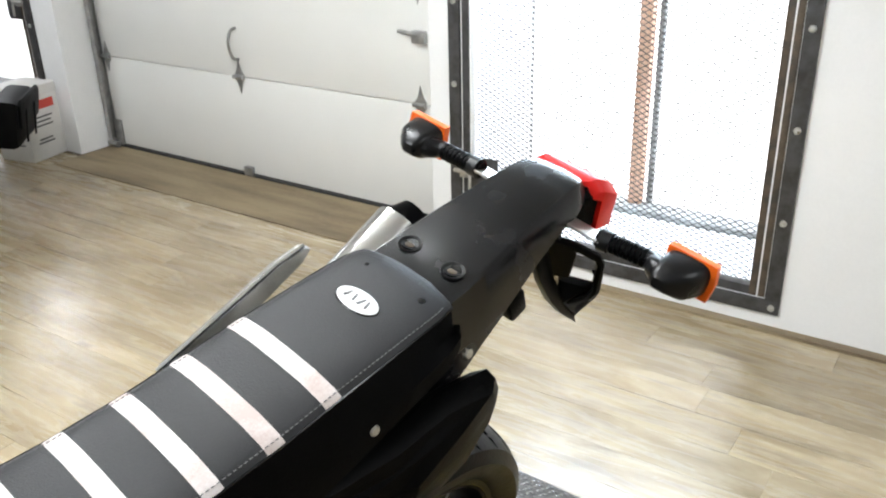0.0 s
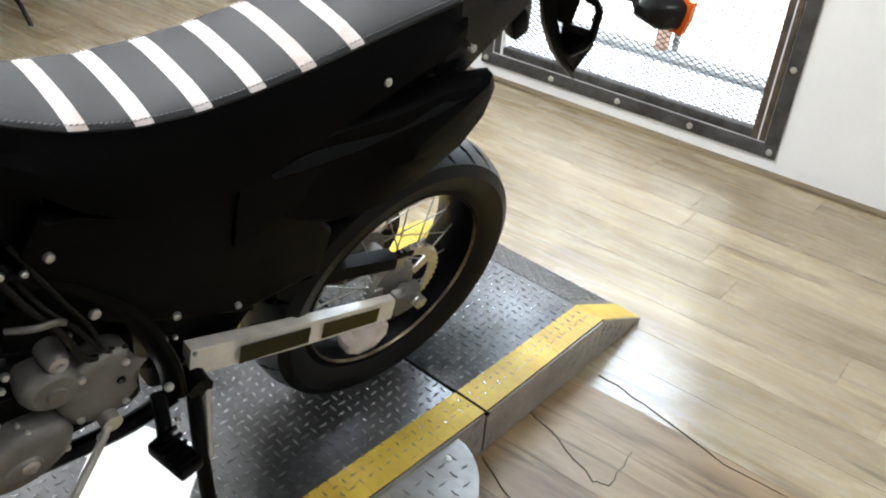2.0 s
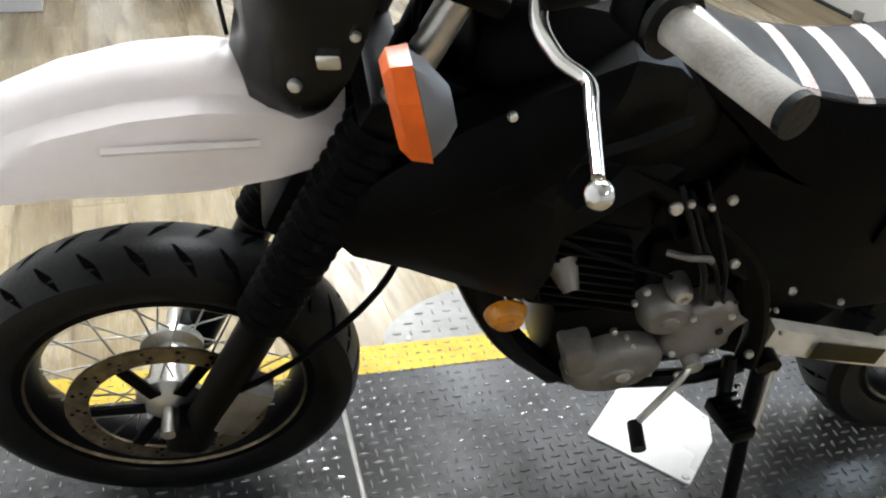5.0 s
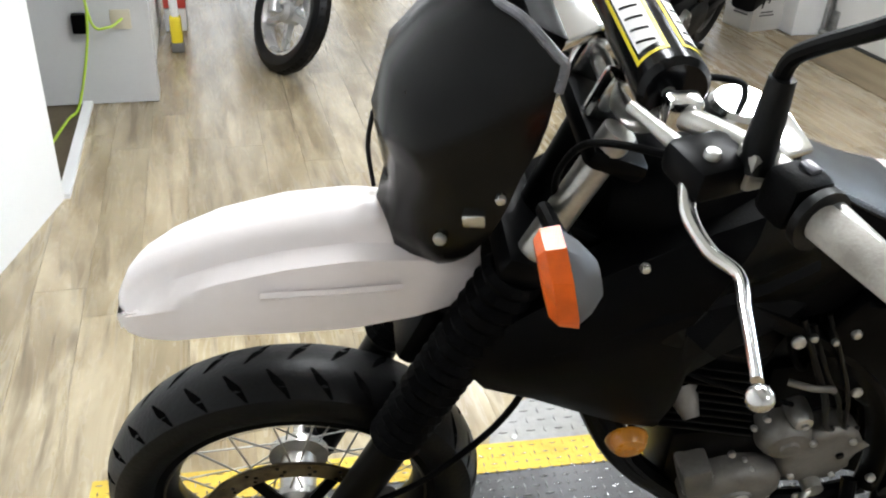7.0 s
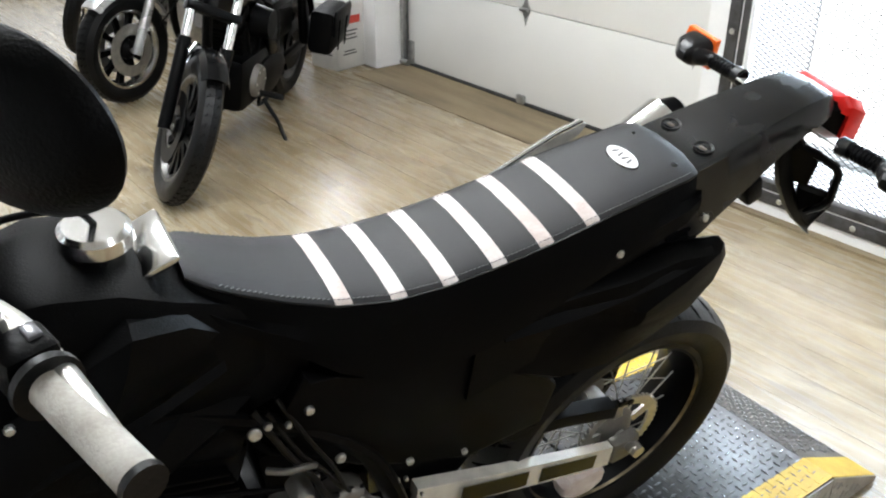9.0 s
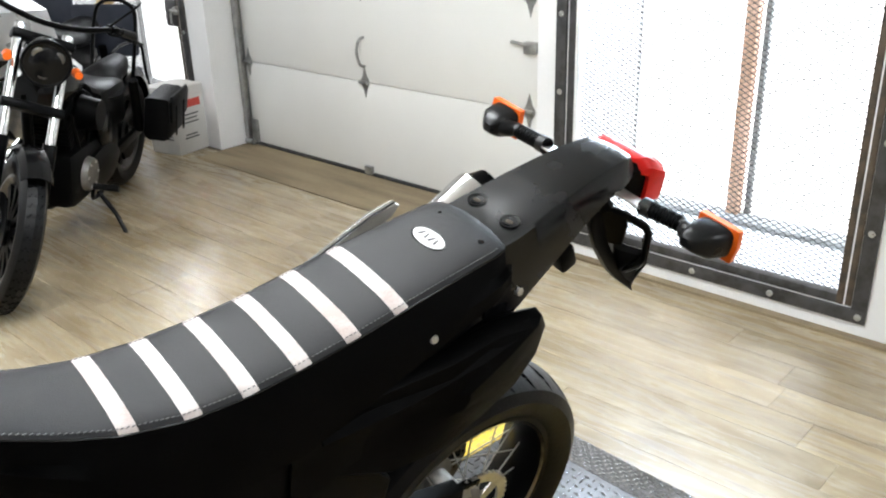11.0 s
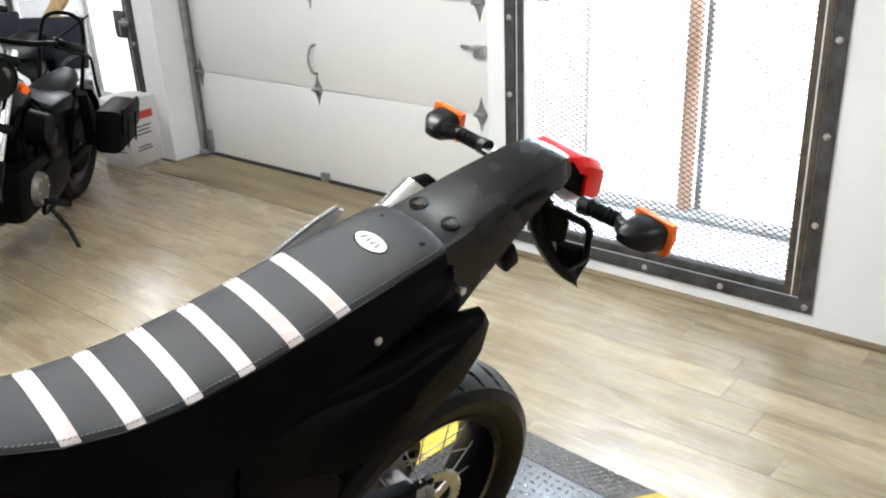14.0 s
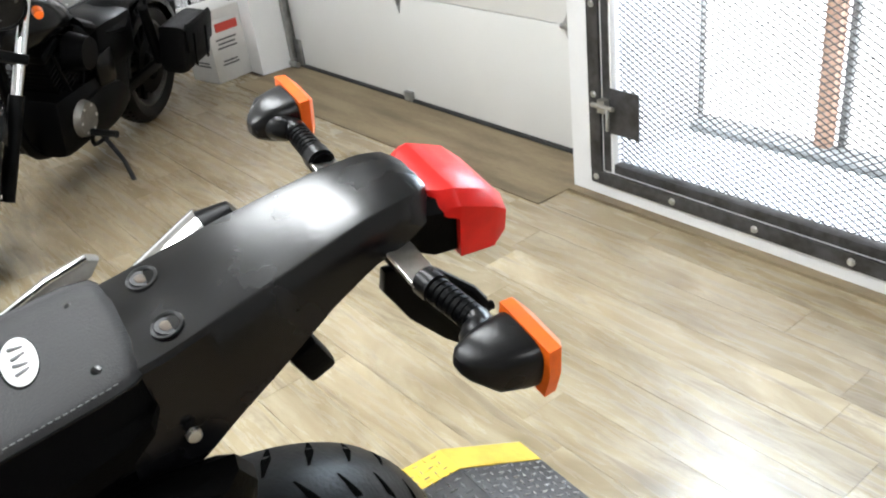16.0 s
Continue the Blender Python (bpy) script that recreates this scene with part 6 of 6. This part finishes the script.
    for dz in (0.0, 0.09):
        part("exhaust", tube(B(), [(wb - 0.66, -0.14, 0.50), (wb - 0.52, -0.18, 0.38), (wb - 0.70, -0.20, 0.24 + dz), (wb - 1.1, -0.21, 0.24 + dz), (wb - 1.75, -0.21, 0.26 + dz)], [0.022, 0.042], k=5, n=14), M_CHROME, g, "chrome exhaust pipe")
    bm = loft(B(), [[V(math.cos(t) * q, y, r0 + math.sin(t) * q) for y, q in ((-0.09, r0), (-0.08, r0 + 0.04), (0, r0 + 0.055), (0.08, r0 + 0.04), (0.09, r0), (0.08, r0 + 0.03), (-0.08, r0 + 0.03))] for t in [radians(a) for a in range(40, 175, 9)]])
    part("rear_fender", bm, st["paint"], g)
    for s in (1, -1):
        part("shock", cyl(B(), (0.06, s * 0.14, r0 + 0.04), (0.16, s * 0.13, r0 + 0.34), 0.028, n=12), M_BLKMET, g)
        part("swingarm", box(B(), (0.25, s * 0.115, r0 + 0.01), (0.55, 0.03, 0.05), (0, 3, 0), 0.006), M_BLKMET, g)
        part("foot_peg", cyl(B(), (wb - 0.72, s * 0.16, 0.30), (wb - 0.72, s * 0.29, 0.30), 0.016, n=10), M_RUB, g)
    part("side_stand", tube(B(), [(wb - 0.86, 0.14, 0.22), (wb - 0.83, 0.24, 0.12), (wb - 0.78, 0.31, 0.035), (wb - 0.74, 0.34, 0.03)], 0.011), M_BLKMET, g)
    if st.get("bag"):
        for s in (1, -1):
            bg_ = part("saddlebag", prism(B(), [(-0.18, 0.34), (0.14, 0.33), (0.17, 0.38), (0.15, 0.57), (-0.17, 0.58), (-0.20, 0.40)], s * 0.18, s * 0.33, 0.035), M_LEATHER, g, "black leather saddlebag")
            part("bag_flap", prism(B(), [(-0.17, 0.44), (-0.02, 0.41), (0.14, 0.44), (0.165, 0.56), (0.14, 0.588), (-0.16, 0.595), (-0.19, 0.565)], s * 0.325, s * 0.345, 0.010), M_LEATHER, bg_)
            for q in (-0.08, 0.07):
                part("bag_strap", box(B(), (q, s * 0.348, 0.44), (0.022, 0.006, 0.17), (0, 0, 0), 0.002), M_BLACK, bg_)
        part("backrest", tube(B(), [(0.10, 0.11, 0.62), (0.04, 0.11, 0.95), (0.02, 0.06, 1.04), (0.02, -0.06, 1.04), (0.04, -0.11, 0.95), (0.10, -0.11, 0.62)], 0.011, k=4), M_BLKMET, g)
    if st.get("fairing"):
        part("fairing", loft(B(), [[(x, y * w, z + zz) for y, zz in ((-1, 0), (-0.8, 0.16), (0, 0.26), (0.8, 0.16), (1, 0), (0.9, -0.18), (0, -0.10), (-0.9, -0.18))] for x, w, z in
                                   ((wb - 0.62, 0.30, 0.86), (wb - 0.40, 0.30, 0.88), (wb - 0.22, 0.22, 0.88), (wb - 0.12, 0.10, 0.86))]), st["paint"], g, "silver fairing", )
        part("fairing_beak", loft(B(), [[(x, y * w, z + zz) for y, zz in ((-1, 0.0), (-0.6, 0.07), (0.6, 0.07), (1, 0.0), (0.7, -0.13), (-0.7, -0.13))] for x, w, z in ((wb - 0.45, 0.27, 0.80), (wb - 0.22, 0.22, 0.79), (wb - 0.06, 0.11, 0.77))]), M_GLOSSBLK, g, "black lower fairing beak")
        for s in (1, -1):
            part("fairing_lamp", loft(B(), [[(x, s * (0.10 + w * math.cos(t)), 0.925 + h_ * math.sin(t)) for t in [2 * math.pi * i / 20 for i in range(20)]] for x, w, h_ in ((wb - 0.26, 0.085, 0.065), (wb - 0.155, 0.080, 0.058), (wb - 0.135, 0.055, 0.038))]), M_GLASSY, g, "clear fairing headlight")
            part("lower_fairing", loft(B(), [[(x, s * y, z) for y, z in ((0.16, z0), (0.22, z0), (0.25, (z0 + z1) / 2), (0.22, z1), (0.16, z1))] for x, z0, z1 in ((wb - 1.0, 0.30, 0.62), (wb - 0.7, 0.24, 0.80), (wb - 0.42, 0.40, 0.86))]), st["paint"], g)
    return g


def stand_at(fx, fy, ax, ay, base, lean=9):
    """The pose of a bike whose front tyre stands at (fx, fy) and that heads along (ax, ay)."""
    f = V(ax, ay, 0).normalized()
    o = V(fx, fy, 0) - f * base
    return Matrix.Translation(o) @ Matrix.Rotation(math.atan2(f.y, f.x), 4, "Z") @ Matrix.Rotation(radians(-lean), 4, "X")


CRUISER = dict(base=1.60, rear=0.32, front=0.335, rw=0.14, fw=0.10, spokes=13, rim=M_DISC, spoke=M_BLKMET, steer=36, rake=29, leg=M_BLKMET, fender=M_GLOSSBLK, guard=(62, 132), lampz=1.0, lamp=M_GLOSSBLK, barz=1.14, bar=M_BLKMET,
               paint=M_GLOSSBLK, tankz=0.78, engine=M_BLKMET, cover=M_CASE, twin=True, bag=True, dark=True, disc=M_BLKMET)
TOURER = dict(base=1.58, rear=0.31, front=0.315, rw=0.15, fw=0.12, spokes=10, rim=M_ALUP, spoke=M_BLKMET, steer=-12, rake=27, leg=M_SILVERP, fender=M_SILVERP, lampz=0.92, lamp=M_BLACK, guard=(50, 165), barz=1.10, bar=M_BLKMET,
              paint=M_SILVERP, tankz=0.86, engine=M_ALU, cover=M_CHROME, twin=False, fairing=True)
COMMUTER = dict(base=1.42, rear=0.30, front=0.31, rw=0.12, fw=0.10, spokes=5, rim=M_SILVERP, spoke=M_SILVERP, steer=28, rake=27, leg=M_SILVERP, fender=M_GLOSSBLK, lampz=0.88, lamp=M_CHROME, barz=1.06, bar=M_CHROME,
                paint=M_GLOSSBLK, tankz=0.82, engine=M_CASE, cover=M_ALU, twin=False, disc=None)
FAR = dict(CRUISER, rim=M_CHROME, spoke=M_CHROME, spokes=24, thin=True, bag=False, engine=M_CHROME, cover=M_CHROME, dark=False, steer=20)
road_bike(stand_at(-3.95, 0.17, 0.68, -0.73, 1.60), "black cruiser with leather saddlebags on its side stand", CRUISER)
road_bike(stand_at(-5.42, 0.55, 0.55, -0.83, 1.58), "silver touring motorcycle with a fairing on the plank floor", TOURER)
road_bike(stand_at(-4.86, -1.15, 0.95, -0.05, 1.42), "black commuter motorcycle with silver five-spoke wheels", COMMUTER)
road_bike(stand_at(-6.75, 0.72, 0.5, -0.87, 1.60), "chromed cruiser parked in the row", FAR)
road_bike(stand_at(-7.65, -0.42, 0.9, -0.3, 1.42), "black motorcycle parked far back on the plank floor", dict(COMMUTER, rim=M_BLKMET, spoke=M_BLKMET))

# ---- cartons, chairs and boards by the entrance ----
cart = thing("carton", pose(-5.37, 1.975, 0, 0, 0, 12), "white printed cardboard carton with a red band", "box")
cb = part("carton_body", box(B(), (0, 0, 0.185), (0.25, 0.27, 0.37), bev=0.004), M_CARD, cart)
part("carton_lid", box(B(), (0, 0, 0.40), (0.262, 0.282, 0.06), bev=0.004), M_CARD, cart)
part("red_band", box(B(), (0.1275, 0.0, 0.32), (0.004, 0.16, 0.05)), M_TAPE, cb, smooth=0)
part("red_band", box(B(), (0.02, -0.137, 0.32), (0.16, 0.004, 0.05)), M_TAPE, cb, smooth=0)
for i, (z, w) in enumerate(((0.25, 0.15), (0.225, 0.12), (0.20, 0.14), (0.12, 0.10), (0.10, 0.12))):
    part("print_bar", box(B(), (0.1275, -0.02, z), (0.003, w, 0.009)), M_PRINT, cb, smooth=0)
    part("print_bar", box(B(), (0.02, -0.137, z), (w, 0.003, 0.009)), M_PRINT, cb, smooth=0)


def chair(m):
    c = thing("waiting_chair", m, "dark upholstered waiting chair with black steel legs", "chair", "chairs by the entrance")
    part("seat", box(B(), (0, 0, 0.45), (0.46, 0.44, 0.06), bev=0.025), M_FABRIC, c)
    part("backrest", box(B(), (0, 0.21, 0.72), (0.46, 0.05, 0.34), (-8, 0, 0), 0.022), M_FABRIC, c)
    for s in (1, -1):
        part("leg", tube(B(), [(s * 0.25, -0.22, 0.0), (s * 0.25, -0.20, 0.42), (s * 0.25, -0.20, 0.64), (s * 0.25, 0.16, 0.65), (s * 0.25, 0.20, 0.44), (s * 0.25, 0.26, 0.0)], 0.011, k=3), M_BLKMET, c)
    part("stretcher", cyl(B(), (-0.25, -0.20, 0.40), (0.25, -0.20, 0.40), 0.010), M_BLKMET, c)
    return c


ch = chair(pose(-5.92, 1.74, 0, 0, 0, 34))
copy_thing(ch, pose(-6.62, 1.68, 0, 0, 0, 46))
tagged(part("leaning_board", box(B(), (-6.77, 2.07, 0.53), (0.11, 0.03, 1.75), (0, 55, 0), 0.003), M_PINE), "pale pine board leaning beside the chairs", "board")

# ---- partition side: socket, cable, stand ----
sock = thing("wall_socket", pose(-4.456, -1.98, 0.38), "black plug in a wall socket on the grey partition", "socket")
part("plug", box(B(), (0.02, 0, 0), (0.04, 0.06, 0.085), bev=0.006), M_BLACK, sock)
part("socket_plate", box(B(), (0.003, 0.17, 0.01), (0.006, 0.085, 0.085), bev=0.002), M_TAN, sock, "tan blank plate")
tagged(part("extension_cable", tube(B(), [(-4.43, -1.80, 0.40), (-4.40, -1.86, 0.37), (-4.41, -1.93, 0.40), (-4.38, -1.95, 0.75), (-4.39, -1.94, 0.40), (-4.36, -2.02, 0.05), (-4.25, -2.07, 0.008), (-3.8, -2.13, 0.008)], 0.006, k=8), M_GREENC),
       "thin yellow green extension cable on the partition", "cable")
bro = thing("floor_brush", pose(-5.22, -1.61, 0), "yellow floor brush standing on end against the partition", "brush")
part("brush_head", box(B(), (0, 0, 0.12), (0.07, 0.06, 0.14), bev=0.01), M_YEL, bro)
part("bristles", box(B(), (0, 0, 0.028), (0.075, 0.065, 0.05), bev=0.004), M_BRUSH, bro)
part("handle", cyl(B(), (0, 0, 0.19), (0, -0.02, 0.62), 0.022), M_WHT, bro)
part("brush_cap", box(B(), (0, -0.02, 0.64), (0.09, 0.06, 0.14), bev=0.01), M_YEL, bro)
rk = thing("oil_rack", pose(-5.75, -1.62, 0), "red and white product boxes stacked at the partition", "rack")
for q in range(6):
    part("product_box", box(B(), (0, 0, 0.07 + 0.13 * q), (0.36, 0.12, 0.125), bev=0.003), M_TAPE if q % 2 else M_CARD, rk)
_rc = random.Random(8)
for line in (((-1.06, 0.38), (-0.98, 0.36), (-0.82, 0.29), (-0.79, 0.30), (-0.80, 0.43)), ((-1.05, 0.18), (-0.93, 0.12), (-0.92, 0.0), (-0.78, -0.02)),
             ((-1.0, 0.62), (-0.86, 0.60), (-0.62, 0.545), (-0.30, 0.54)), ((-0.74, 0.20), (-0.58, 0.22), (-0.50, 0.31)), ((-0.70, 0.02), (-0.66, 0.10), (-0.52, 0.12))):
    pts = []
    for (xa, ya), (xb, yb) in zip(line, line[1:]):
        pts += [(xa + (xb - xa) * k / 5 + _rc.uniform(-0.004, 0.004), ya + (yb - ya) * k / 5 + _rc.uniform(-0.004, 0.004), 0.0004) for k in range(5)]
    pts.append((*line[-1], 0.0004))
    tagged(part("floor_crack", tube(B(), pts, [0.0022, 0.0012], n=5), M_SUB), "dark worn joint line in the floor", "crack", kind="structure")


# ---- floor planks ----
PLANK_WORN = PLANK.copy()
PLANK_WORN.materials.clear()
PLANK_WORN.materials.append(M_PLANKW)
_y = Y0 - 2 * PW
_count = 0
while _y < GATE_Y:
    _x = X0 + rng.random() * -PL if _y > Y0 - 0.01 else -3.49
    while _x < X1:
        _len = min(PL, X1 - _x)
        cx, cy = _x + _len / 2, _y + PW / 2
        if cx > -9.6 and cy < GATE_Y - 0.02:
            p = new("plank", PLANK_WORN if -1.4 < cx < 0.3 and -0.95 < cy < 0.62 else PLANK)
            p.location, p.scale.x = (cx, cy, 0), _len / PL
            p.parent = floor
            _count += 1
        _x += PL
    _y += PW
